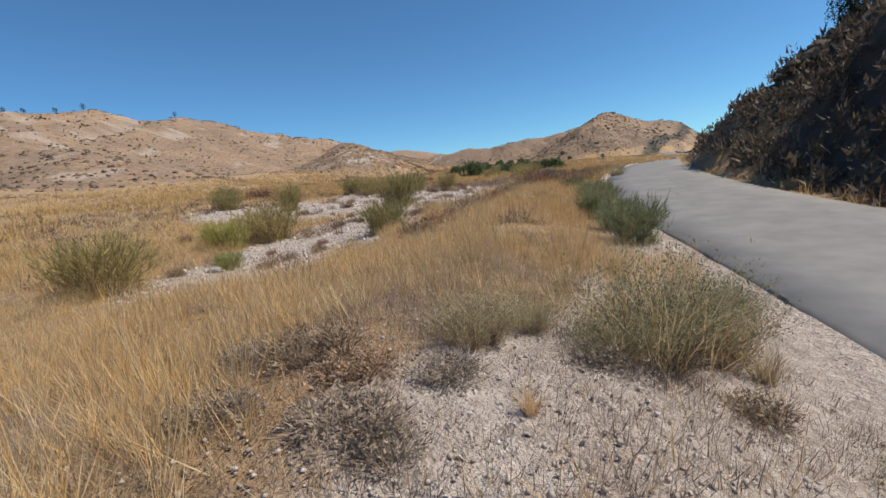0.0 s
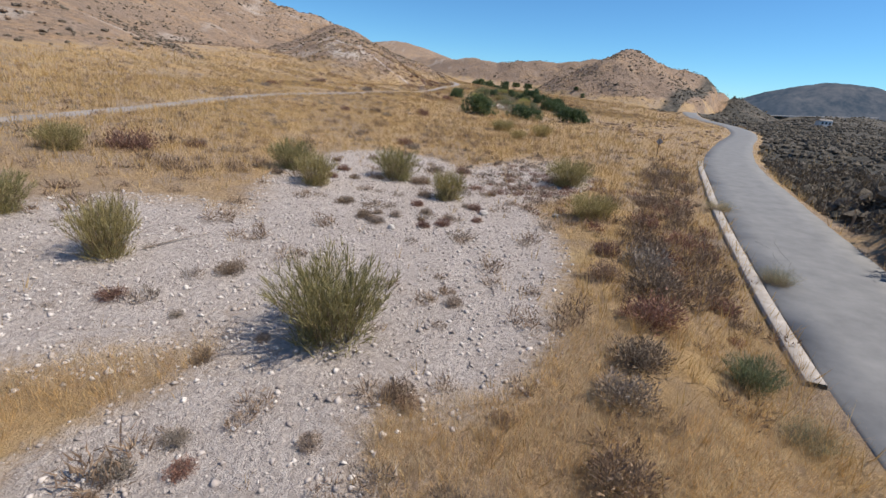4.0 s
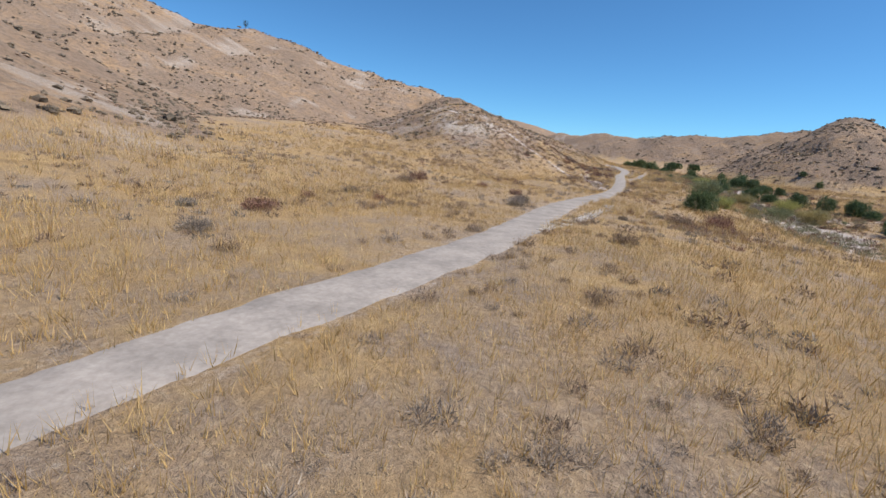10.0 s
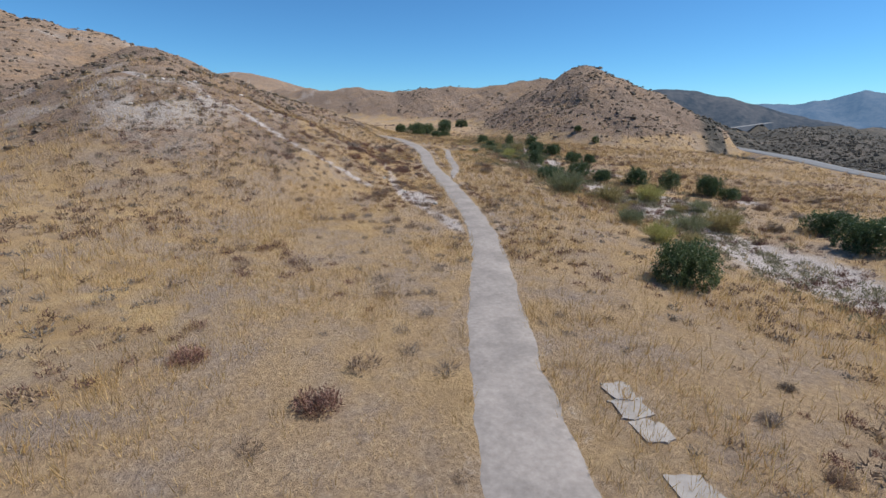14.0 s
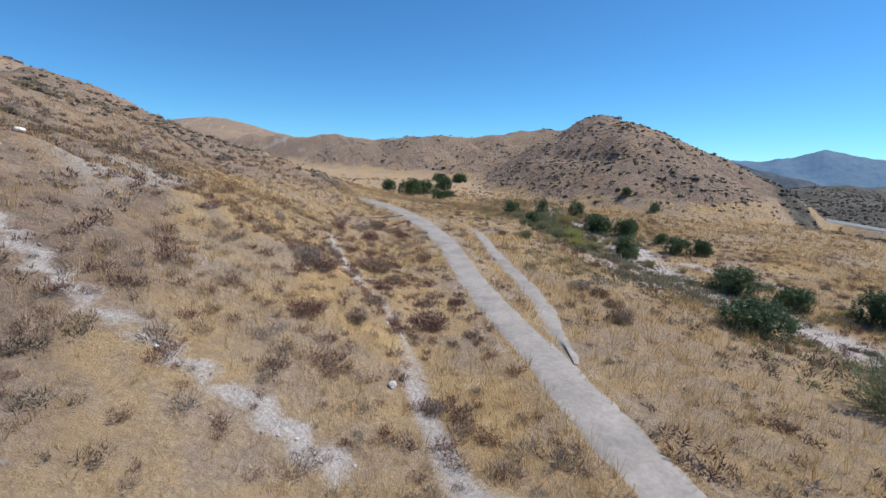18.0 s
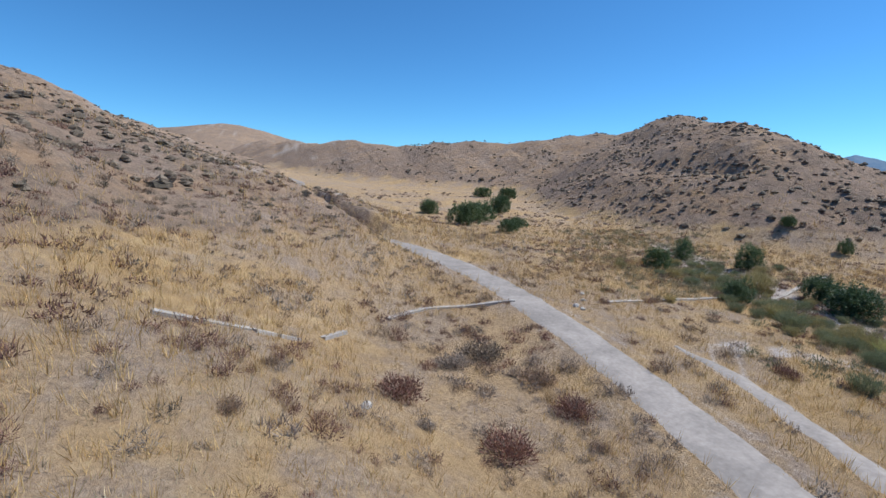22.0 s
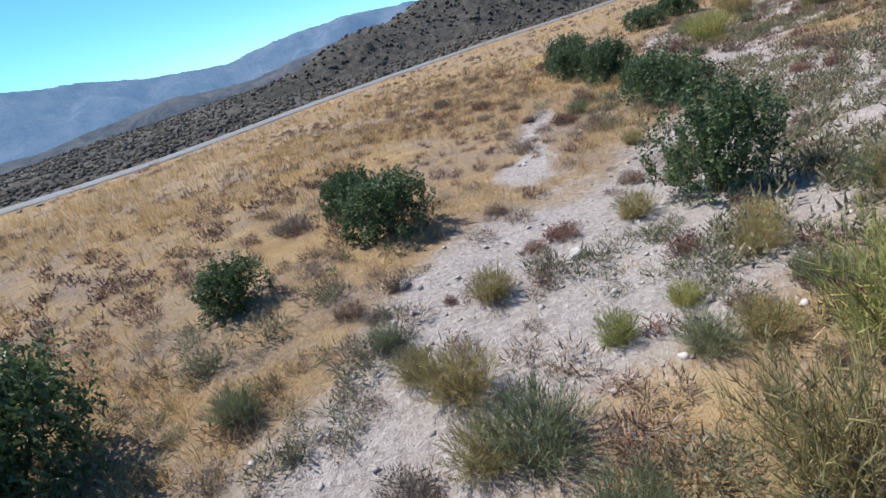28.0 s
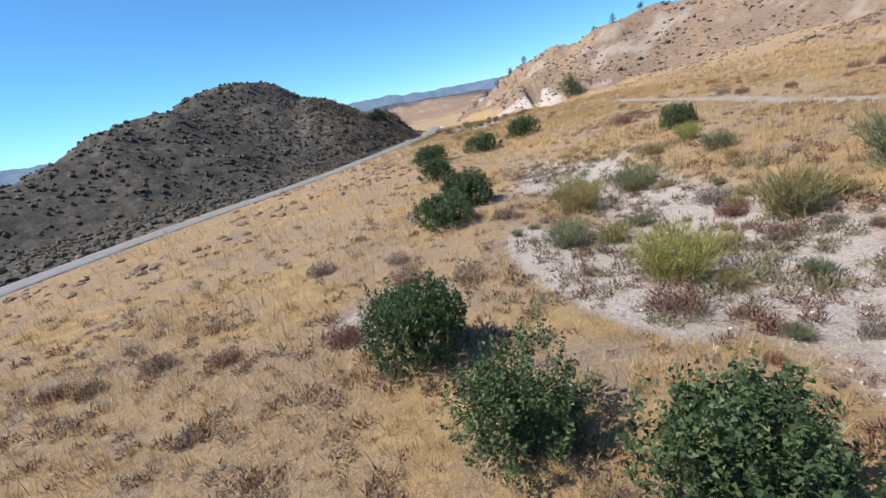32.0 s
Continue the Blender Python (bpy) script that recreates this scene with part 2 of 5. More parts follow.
def ground_material():
    m, nt, b = shader("dry_ground", 0.95, 0.1)
    p = where(nt)
    wide, mid, fine, grit = noise_at(nt, p, 0.06, 5), noise_at(nt, p, 0.55, 5), noise_at(nt, p, 4.5, 5, 0.7), noise_at(nt, p, 26.0, 3, 0.7)
    gold = ramp(nt, mid, [(0.3, (0.33, 0.225, 0.125)), (0.5, (0.46, 0.31, 0.155)), (0.7, (0.56, 0.40, 0.21))])
    straw = ramp(nt, fine, [(0.3, (0.27, 0.19, 0.125)), (0.55, (0.47, 0.33, 0.195)), (0.75, (0.58, 0.44, 0.28))])
    grass = mix(nt, ramp(nt, wide, [(0.4, (0, 0, 0)), (0.6, (1, 1, 1))]), gold, straw)
    stones = node(nt, "ShaderNodeTexVoronoi", Scale=9.0)
    nt.links.new(p, stones.inputs["Vector"])
    stone = ramp(nt, stones.outputs["Color"], [(0.1, (0.36, 0.31, 0.28)), (0.5, (0.54, 0.48, 0.44)), (0.9, (0.73, 0.67, 0.62))])
    dust = ramp(nt, mid, [(0.3, (0.43, 0.36, 0.315)), (0.7, (0.58, 0.50, 0.45))])
    gravel = mix(nt, ramp(nt, grit, [(0.42, (0.25, 0.25, 0.25)), (0.6, (0.8, 0.8, 0.8))]), dust, stone)
    clod = noise_at(nt, p, 0.17, 5, 0.65)
    earth = ramp(nt, fine, [(0.3, (0.26, 0.195, 0.145)), (0.55, (0.38, 0.295, 0.225)), (0.75, (0.51, 0.415, 0.33))])
    grass = mix(nt, ramp(nt, clod, [(0.47, (0, 0, 0)), (0.61, (0.62, 0.62, 0.62))]), grass, earth)
    scrubby = noise_at(nt, p, 0.62, 6, 0.72)
    grass = mix(nt, ramp(nt, scrubby, [(0.58, (0, 0, 0)), (0.68, (0.38, 0.38, 0.38))]), grass, (0.22, 0.165, 0.125))
    bare = noise_at(nt, p, 0.24, 6, 0.7)
    grass = mix(nt, ramp(nt, bare, [(0.50, (0, 0, 0)), (0.64, (0.42, 0.42, 0.42))]), grass, ramp(nt, fine, [(0.3, (0.215, 0.17, 0.145)), (0.55, (0.33, 0.265, 0.22)), (0.75, (0.46, 0.385, 0.325))]))
    mauve = ramp(nt, fine, [(0.3, (0.235, 0.182, 0.150)), (0.55, (0.345, 0.275, 0.228)), (0.75, (0.48, 0.40, 0.335))])
    grass = mix(nt, ramp(nt, noise_at(nt, p, 0.12, 7, 0.72), [(0.52, (0, 0, 0)), (0.62, (0.42, 0.42, 0.42))]), grass, mauve)
    hill = mix(nt, ramp(nt, clod, [(0.40, (0, 0, 0)), (0.62, (1, 1, 1))]), ramp(nt, fine, [(0.3, (0.34, 0.215, 0.12)), (0.7, (0.50, 0.335, 0.20))]), ramp(nt, fine, [(0.3, (0.29, 0.21, 0.155)), (0.7, (0.45, 0.345, 0.265))]))
    pale = ramp(nt, fine, [(0.35, (0.39, 0.33, 0.285)), (0.7, (0.59, 0.525, 0.465))])
    hill = mix(nt, ramp(nt, noise_at(nt, p, 0.11, 6, 0.68), [(0.58, (0, 0, 0)), (0.72, (0.6, 0.6, 0.6))]), hill, pale)
    # dark brush tone, deep enough to hold the hillside's shade too
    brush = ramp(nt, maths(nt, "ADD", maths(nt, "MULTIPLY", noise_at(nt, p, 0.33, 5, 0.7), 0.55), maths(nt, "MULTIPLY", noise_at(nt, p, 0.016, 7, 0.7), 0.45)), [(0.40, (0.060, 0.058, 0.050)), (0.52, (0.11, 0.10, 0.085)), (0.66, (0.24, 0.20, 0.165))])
    spots = ramp(nt, scrubby, [(0.46, (0, 0, 0)), (0.58, (0.66, 0.66, 0.66))])
    thick = ramp(nt, noise_at(nt, p, 0.05, 8, 0.7), [(0.42, (0, 0, 0)), (0.58, (0.6, 0.6, 0.6))])
    broad = ramp(nt, noise_at(nt, p, 0.011, 7, 0.72), [(0.44, (0, 0, 0)), (0.58, (0.6, 0.6, 0.6))])
    hill = mix(nt, broad, hill, (0.27, 0.195, 0.145))
    hill = mix(nt, thick, hill, ramp(nt, fine, [(0.3, (0.18, 0.132, 0.105)), (0.7, (0.31, 0.232, 0.18))]))
    hill = mix(nt, spots, hill, ramp(nt, fine, [(0.3, (0.125, 0.097, 0.076)), (0.7, (0.25, 0.19, 0.145))]))
    uneven = maths(nt, "ADD", maths(nt, "MULTIPLY", fine, 0.55), maths(nt, "MULTIPLY", scrubby, 0.45))
    edge = lambda name, w=0.45, lo=0.36, hi=0.66: ramp(nt, maths(nt, "ADD", attr(nt, name), maths(nt, "MULTIPLY", maths(nt, "SUBTRACT", uneven, 0.5), w * 2)), [(lo, (0, 0, 0)), (hi, (1, 1, 1))])
    c = mix(nt, edge("hill"), grass, hill)
    c = mix(nt, edge("pale", 0.8, 0.30, 0.90), c, pale)
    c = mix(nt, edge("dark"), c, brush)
    c = mix(nt, edge("gravel"), c, gravel)
    nt.links.new(c, b.inputs["Base Color"])
    bumped(nt, b, maths(nt, "ADD", maths(nt, "ADD", fine, maths(nt, "MULTIPLY", grit, 0.5)), maths(nt, "MULTIPLY", scrubby, 2.2)), 0.9, 0.2)
    return m


def flecked(name, stops, scale=3.0, rough=0.9, bump=0.5, dist=0.02, spec=0.2, island=False, tint=True):
    """A surface whose colour varies with grain, and from piece to piece."""
    m, nt, b = shader(name, rough, spec)
    p = where(nt)
    f = noise_at(nt, p, scale, 5, 0.65)
    if island:
        g = nt.nodes.new("ShaderNodeNewGeometry").outputs["Random Per Island"]
        f = maths(nt, "ADD", maths(nt, "MULTIPLY", f, 0.45), maths(nt, "MULTIPLY", g, 0.55))
    c = ramp(nt, f, stops)
    o = nt.nodes.new("ShaderNodeObjectInfo").outputs["Random"]
    if tint:
        c = mix(nt, 1.0, c, ramp(nt, o, [(0.0, (0.84, 0.84, 0.84)), (1.0, (1.10, 1.09, 1.07))]), "MULTIPLY")
    nt.links.new(c, b.inputs["Base Color"])
    if bump:
        bumped(nt, b, noise_at(nt, p, scale * 6, 4, 0.7), bump, dist)
    return m


def leafy(name, stops, through=0.25, rough=0.7, dense=False):
    """Leaves, blades and twigs: thin, a little light comes through."""
    m, nt, b = shader(name, rough, 0.25)
    g = nt.nodes.new("ShaderNodeNewGeometry").outputs["Random Per Island"]
    o = nt.nodes.new("ShaderNodeObjectInfo").outputs["Random"]
    p = where(nt)
    c = ramp(nt, maths(nt, "ADD", maths(nt, "MULTIPLY", g, 0.6), maths(nt, "MULTIPLY", noise_at(nt, p, 0.35, 3), 0.4)), stops)
    c = mix(nt, 1.0, c, ramp(nt, o, [(0.0, (0.78, 0.82, 0.8)), (1.0, (1.15, 1.08, 1.0))]), "MULTIPLY")
    grain = noise_at(nt, p, 5.0, 4, 0.75)
    c = mix(nt, 1.0, c, ramp(nt, grain, [(0.32, (0.62, 0.62, 0.64)), (0.5, (1.05, 1.05, 1.05)), (0.66, (1.45, 1.43, 1.40))]), "MULTIPLY")
    if dense:
        bumped(nt, b, grain, 0.7, 0.15)
    nt.links.new(c, b.inputs["Base Color"])
    t = nt.nodes.new("ShaderNodeBsdfTranslucent")
    nt.links.new(c, t.inputs["Color"])
    s = nt.nodes.new("ShaderNodeMixShader")
    s.inputs[0].default_value = through
    nt.links.new(b.outputs[0], s.inputs[1])
    nt.links.new(t.outputs[0], s.inputs[2])
    nt.links.new(s.outputs[0], nt.nodes["Material Output"].inputs[0])
    return m


M_GROUND = ground_material()
M_ASPHALT = flecked("worn_asphalt", [(0.3, (0.225, 0.225, 0.225)), (0.5, (0.27, 0.27, 0.268)), (0.7, (0.315, 0.312, 0.308))], 0.8, 0.85, 0.25, 0.004)
M_CRACK = flecked("tar_in_cracks", [(0.3, (0.11, 0.11, 0.11)), (0.7, (0.18, 0.18, 0.18))], 4.0, 0.9, 0.3, 0.005)
M_DIRT = flecked("pale_packed_dirt", [(0.3, (0.30, 0.268, 0.245)), (0.5, (0.345, 0.312, 0.288)), (0.72, (0.40, 0.365, 0.335))], 4.0, 0.95, 0.3, 0.004, 0.1, False, False)
dirt_nodes = M_DIRT.node_tree
dirt_base = dirt_nodes.nodes["Principled BSDF"].inputs["Base Color"]
blotch = ramp(dirt_nodes, noise_at(dirt_nodes, where(dirt_nodes), 0.45, 6, 0.7), [(0.38, (0.80, 0.79, 0.78)), (0.62, (1.10, 1.08, 1.06))])
dirt_nodes.links.new(mix(dirt_nodes, 1.0, dirt_base.links[0].from_socket, blotch, "MULTIPLY"), dirt_base)
M_SLAB = flecked("broken_pale_paving", [(0.3, (0.36, 0.325, 0.295)), (0.7, (0.50, 0.46, 0.425))], 2.5, 0.9, 0.6, 0.02)
M_CONCRETE = flecked("weathered_concrete", [(0.3, (0.34, 0.305, 0.275)), (0.55, (0.44, 0.40, 0.365)), (0.75, (0.54, 0.50, 0.46))], 2.0, 0.9, 0.5, 0.01)
M_STONE = flecked("pale_stone", [(0.25, (0.36, 0.315, 0.29)), (0.5, (0.52, 0.46, 0.425)), (0.8, (0.72, 0.67, 0.63))], 2.0, 0.92, 0.6, 0.02, 0.15, True)
M_BOULDER = flecked("white_boulder", [(0.3, (0.40, 0.365, 0.335)), (0.7, (0.60, 0.57, 0.535))], 3.0, 0.9, 0.7, 0.03)
M_WOOD = flecked("weathered_post_wood", [(0.3, (0.16, 0.12, 0.09)), (0.7, (0.30, 0.24, 0.18))], 6.0, 0.9, 0.5, 0.01)
M_STEEL = flecked("galvanised_steel", [(0.3, (0.30, 0.31, 0.32)), (0.7, (0.42, 0.43, 0.44))], 4.0, 0.5, 0.1, 0.003, 0.5)
M_BARK = flecked("grey_bark", [(0.3, (0.10, 0.08, 0.06)), (0.7, (0.22, 0.18, 0.14))], 8.0, 0.95, 0.7, 0.02)
M_GRASS = leafy("dry_gold_grass", [(0.15, (0.40, 0.25, 0.105)), (0.45, (0.60, 0.40, 0.175)), (0.7, (0.71, 0.505, 0.25)), (0.9, (0.78, 0.61, 0.37))], 0.34)
M_STRAW = leafy("bleached_straw", [(0.2, (0.42, 0.30, 0.18)), (0.5, (0.60, 0.46, 0.29)), (0.8, (0.74, 0.62, 0.43))], 0.34)
M_LAUREL = leafy("dark_leather_leaves", [(0.15, (0.050, 0.080, 0.038)), (0.5, (0.095, 0.142, 0.065)), (0.8, (0.155, 0.21, 0.10)), (0.97, (0.24, 0.29, 0.155))], 0.3, 0.4)
M_BROOM = leafy("olive_stems", [(0.15, (0.22, 0.185, 0.085)), (0.5, (0.36, 0.31, 0.145)), (0.85, (0.54, 0.47, 0.25))], 0.38)
M_LIME = leafy("yellow_green_stems", [(0.15, (0.24, 0.24, 0.08)), (0.5, (0.40, 0.40, 0.14)), (0.85, (0.56, 0.54, 0.24))], 0.38)
M_WEED = leafy("grey_green_weeds", [(0.15, (0.15, 0.16, 0.10)), (0.5, (0.27, 0.275, 0.17)), (0.85, (0.42, 0.40, 0.27))], 0.3)
M_GREY = leafy("grey_dead_twigs", [(0.15, (0.17, 0.14, 0.12)), (0.5, (0.30, 0.25, 0.215)), (0.85, (0.45, 0.385, 0.33))], 0.15)
M_BROWN = leafy("brown_dead_twigs", [(0.15, (0.15, 0.105, 0.078)), (0.5, (0.27, 0.195, 0.145)), (0.85, (0.42, 0.32, 0.235))], 0.15)
M_RED = leafy("rust_red_dry_stems", [(0.15, (0.13, 0.066, 0.055)), (0.5, (0.235, 0.125, 0.10)), (0.85, (0.36, 0.215, 0.165))], 0.15)
M_BRUSH = leafy("hillside_brush_leaves", [(0.15, (0.095, 0.078, 0.060)), (0.5, (0.165, 0.135, 0.105)), (0.85, (0.27, 0.22, 0.17))], 0.12, dense=True)
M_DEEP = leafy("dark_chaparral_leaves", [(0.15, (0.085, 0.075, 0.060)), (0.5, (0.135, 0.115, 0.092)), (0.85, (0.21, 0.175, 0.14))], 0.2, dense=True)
M_SCRUB = leafy("olive_scrub_leaves", [(0.15, (0.15, 0.142, 0.088)), (0.5, (0.255, 0.238, 0.15)), (0.85, (0.40, 0.37, 0.25))], 0.3)
M_GREEN = leafy("fresh_green_leaves", [(0.15, (0.055, 0.085, 0.030)), (0.5, (0.10, 0.145, 0.052)), (0.85, (0.19, 0.24, 0.10))], 0.25)
M_PINE = leafy("dark_tree_leaves", [(0.15, (0.030, 0.046, 0.032)), (0.5, (0.058, 0.082, 0.054)), (0.85, (0.10, 0.13, 0.082))], 0.2)
M_WHITE = flecked("white_painted_wall", [(0.3, (0.68, 0.67, 0.65)), (0.7, (0.80, 0.79, 0.77))], 0.5, 0.7, 0.1, 0.01)
M_ROOF = flecked("grey_roof_sheet", [(0.3, (0.20, 0.19, 0.18)), (0.7, (0.30, 0.28, 0.26))], 0.5, 0.7, 0.1, 0.01)
M_GLASS = flecked("dark_window_glass", [(0.3, (0.03, 0.035, 0.04)), (0.7, (0.05, 0.055, 0.06))], 0.5, 0.1, 0.0, 0.01, 0.5)
M_SAGE = leafy("grey_green_sage_leaves", [(0.15, (0.13, 0.155, 0.085)), (0.5, (0.22, 0.25, 0.145)), (0.85, (0.35, 0.37, 0.23))], 0.35)

# ---- helpers for meshes ----


def mesh_from(name, verts, faces, material, smooth_faces=False):
    """A mesh from arrays: verts (n, 3), faces (m, 3) or (m, 4)."""
    verts, faces = np.asarray(verts, np.float32), np.asarray(faces, np.int32)
    me = bpy.data.meshes.new(name)
    k = faces.shape[1]
    me.vertices.add(len(verts))
    me.vertices.foreach_set("co", verts.ravel())
    me.loops.add(faces.size)
    me.loops.foreach_set("vertex_index", faces.ravel())
    me.polygons.add(len(faces))
    me.polygons.foreach_set("loop_start", np.arange(0, faces.size, k, dtype=np.int32))
    me.update(calc_edges=True)
    if smooth_faces:
        me.polygons.foreach_set("use_smooth", np.ones(len(faces), bool))
    me.materials.append(material)
    return me


def thing(name, label, category, group="", kind=""):
    ob = new(name)
    ob.empty_display_size = 0.2
    return tagged(ob, label, category, group, kind)


def part(name, bm, material, parent, label=""):
    """Links a bmesh (or a ready mesh) as one mesh object under a thing or a part."""
    if isinstance(bm, bmesh.types.BMesh):
        me = bpy.data.meshes.new(name)
        bm.to_mesh(me)
        bm.free()
        me.materials.append(material)
    else:
        me = bm
    ob = new(name, me)
    ob.parent = parent
    return tagged(ob, label)


def z_at(x, y):
    return float(height(np.array([x]), np.array([y]))[0])


# ---- the ground: one sheet to the horizon ----
def spread(lo, hi, step, far):
    """Grid lines at even steps from lo to hi, then ever wider out to far."""
    core = np.arange(lo, hi + step, step)
    out, s, v = [], step, 0.0
    while v < far:
        s *= 1.075
        v += s
        out.append(v)
    out = np.array(out)
    return np.r_[lo - out[::-1], core, core[-1] + out]


gx, gy = spread(-60, 120, 1.1, 3600), spread(-6, 335, 1.1, 3600)
GX, GY = np.meshgrid(gx, gy)
GZ = height(GX, GY)
GD = near_line(GX, GY, PAVED_LINE)
dirt_d = GX - along(GY, DIRT_X)
nx, ny = len(gx), len(gy)
idx = np.arange(nx * ny).reshape(ny, nx)
quads = np.stack([idx[:-1, :-1], idx[:-1, 1:], idx[1:, 1:], idx[1:, :-1]], -1).reshape(-1, 4)
ground_mesh = mesh_from("ground", np.stack([GX, GY, GZ], -1).reshape(-1, 3), quads, M_GROUND, True)


def blob(x, y, cx, cy, rx, ry, turn=0.0):
    c, s = math.cos(radians(turn)), math.sin(radians(turn))
    u, v = ((x - cx) * c + (y - cy) * s) / rx, (-(x - cx) * s + (y - cy) * c) / ry
    return np.clip(1.25 - (u * u + v * v), 0, 1)


# old tracks and footpaths: half width, then easting and northing
TRACK_A = [(3.6, 221), (5.6, 225.5), (7.3, 229.8), (9.4, 236.4), (11.1, 243), (13, 250.6), (14.9, 256), (16.3, 261), (16.4, 266)]
TRACK_B = [(16.4, 262), (20.5, 265.4), (24.8, 263.8), (28, 261.2), (32.8, 257), (38.5, 252.6), (44.8, 248.8)]
TRACK_C = [(-50, 258), (-38, 243), (-30.5, 233), (-22.6, 225.3), (-18.7, 222), (-14.2, 218.8), (-10.3, 215.8)]
TRACK_D = [(46.4, 235), (46, 239), (45.6, 242.5), (44.2, 245.5), (44, 249)]


def off_track(x, y, pts):
    return near_line(x, y, np.c_[np.array(pts, float), np.zeros(len(pts))])[0]


def wash_x(y):
    return along(y, WASH)


def masks(x, y):
    """How gravelly, hilly, pale and dark (brush cover, painted bank shade) the ground is, each 0 to 1."""
    n = fbm(x, y, 14, 4, 60)
    base = along(y, DIRT_Z)
    gravel = np.maximum.reduce([blob(x, y, -2, 46, 9.5, 18), blob(x, y, -12.5, 37, 9, 9, 35), blob(x, y, -6, 21, 5.2, 13, -10), blob(x, y, -3, 57, 6, 12, -8), 0.75 * blob(x, y, 8, 61, 6.5, 15, -25), blob(x, y, -47, 14, 9, 15), blob(x, y, -22, -3, 27, 5, -12), blob(x, y, 2.1, 1.4, 3.0, 3.6), blob(x, y, 3.7, 6, 1.5, 9, -14) * 0.9])
    strip = np.exp(-(((x - wash_x(y)) / 5.5) ** 2)) * smooth(145, 180, y) * smooth(322, 300, y)
    spread_ = blob(x, y, 40.5, 259, 6, 7.5) + blob(x, y, 37.5, 209, 4, 12) + 0.8 * blob(x, y, 51, 209, 2.5, 3)
    trail = np.maximum.reduce([smooth(1.3, 0.4, off_track(x, y, TRACK_C)), smooth(1.2, 0.4, off_track(x, y, TRACK_D)), 0.52 * smooth(0.75, 0.25, np.abs(off_track(x, y, TRACK_B) - 0.7))])
    spread_ = np.maximum(spread_, trail)
    gully = np.exp(-(((x + 5.9 - 0.6 * np.sin(y / 5)) / 0.75) ** 2)) * smooth(184, 200, y) * smooth(266, 238, y) + blob(x, y, -4.9, 209, 2.4, 5)
    gravel = np.clip(np.maximum.reduce([gravel, strip, spread_, gully]) + 1.3 * (n - 0.5), 0, 1) * (np.maximum.reduce([gravel, strip, spread_, gully]) > 0.02)
    verge = np.exp(-(((np.abs(x - along(y, DIRT_X)) - 2.2) / 1.0) ** 2)) * 0.45
    gravel = np.maximum(gravel, verge * (fbm(x, y, 6, 3, 66) > 0.46))
    lane, lane_side, _ = near_line(x, y, PAVED_LINE)
    gravel = np.maximum(gravel, 0.9 * smooth(5.4, 4.0, lane + 1.2 * (n - 0.5)) * (lane_side < 0) * smooth(32, 14, y))
    rise = crest_rise(x, y)
    hill = smooth(0.3, 4.5, rise + 5 * (n - 0.5))
    pale = 0.62 * smooth(0.50, 0.70, fbm(x, y, 16, 5, 70, 0.65)) * hill * (x < 40)
    pale = np.maximum(pale, np.maximum(blob(x, y, -36, 232, 11, 20), 0.9 * blob(x, y, -23.5, 247, 6.5, 15, 12)) * 0.95 * smooth(0.26, 0.54, fbm(x, y, 9, 5, 75, 0.65)) + 0.5 * blob(x, y, -62, 150, 10, 6))
    # brush cover beyond the lane; its dark foot paints in the bank's shade
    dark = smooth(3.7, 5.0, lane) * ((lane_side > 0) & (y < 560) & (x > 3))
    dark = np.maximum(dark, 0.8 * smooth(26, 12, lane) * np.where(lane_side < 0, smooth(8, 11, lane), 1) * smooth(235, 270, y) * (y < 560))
    hill = hill * (1 - 0.85 * np.clip(1.4 * np.maximum(blob(x, y, -12, 262, 10, 22), blob(x, y, -13, 238, 6, 18, 8)), 0, 1))
    hill = np.maximum(hill, 0.6 * blob(x, y, 0.2, 4, 3.2, 7, -8))
    away = np.hypot(x - 20, y - 180)
    hill = np.maximum(hill, smooth(290, 430, away) * (n > 0.36))
    dark = np.maximum(dark, smooth(420, 700, away) * np.maximum(smooth(150, 420, x), smooth(-150, -400, y)))
    return gravel, np.clip(hill, 0, 1), np.clip(pale, 0, 1), np.clip(dark, 0, 1)


def crest_rise(x, y):
    best = np.full(np.shape(x), -1e9)
    xr, zr = along(y, DIRT_X), along(y, DIRT_Z)
    for line, fall, wide in CRESTS:
        best = np.maximum(best, crest_height(x, y, line, fall, wide))
    floor_ = np.where(x > xr, zr + (along(y, FLAT_Z) - zr) * smooth(4, 40, x - xr), zr)
    return best - floor_ - np.clip(xr - x, 0, 40) * 0.08


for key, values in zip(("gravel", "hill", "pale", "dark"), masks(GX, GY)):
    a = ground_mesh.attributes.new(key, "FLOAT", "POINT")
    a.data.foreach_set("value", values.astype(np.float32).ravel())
ground = tagged(new("ground", ground_mesh), "dry hills and flats of gold grass, pale gravel and brush", "ground", kind="structure")


# ---- far ranges, their distance haze painted as colour and glow ----
def hazy(name, low, high, haze_tint, glow):
    """Brush-covered mountain sides; kilometres of haze painted as bluish colour and faint emission."""
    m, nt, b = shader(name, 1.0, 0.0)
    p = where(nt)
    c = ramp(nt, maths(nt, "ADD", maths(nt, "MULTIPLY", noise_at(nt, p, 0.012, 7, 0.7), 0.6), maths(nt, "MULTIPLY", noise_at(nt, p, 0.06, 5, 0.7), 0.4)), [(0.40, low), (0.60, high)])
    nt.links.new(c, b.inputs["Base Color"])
    b.inputs["Emission Color"].default_value = (*haze_tint, 1)
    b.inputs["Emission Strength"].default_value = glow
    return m


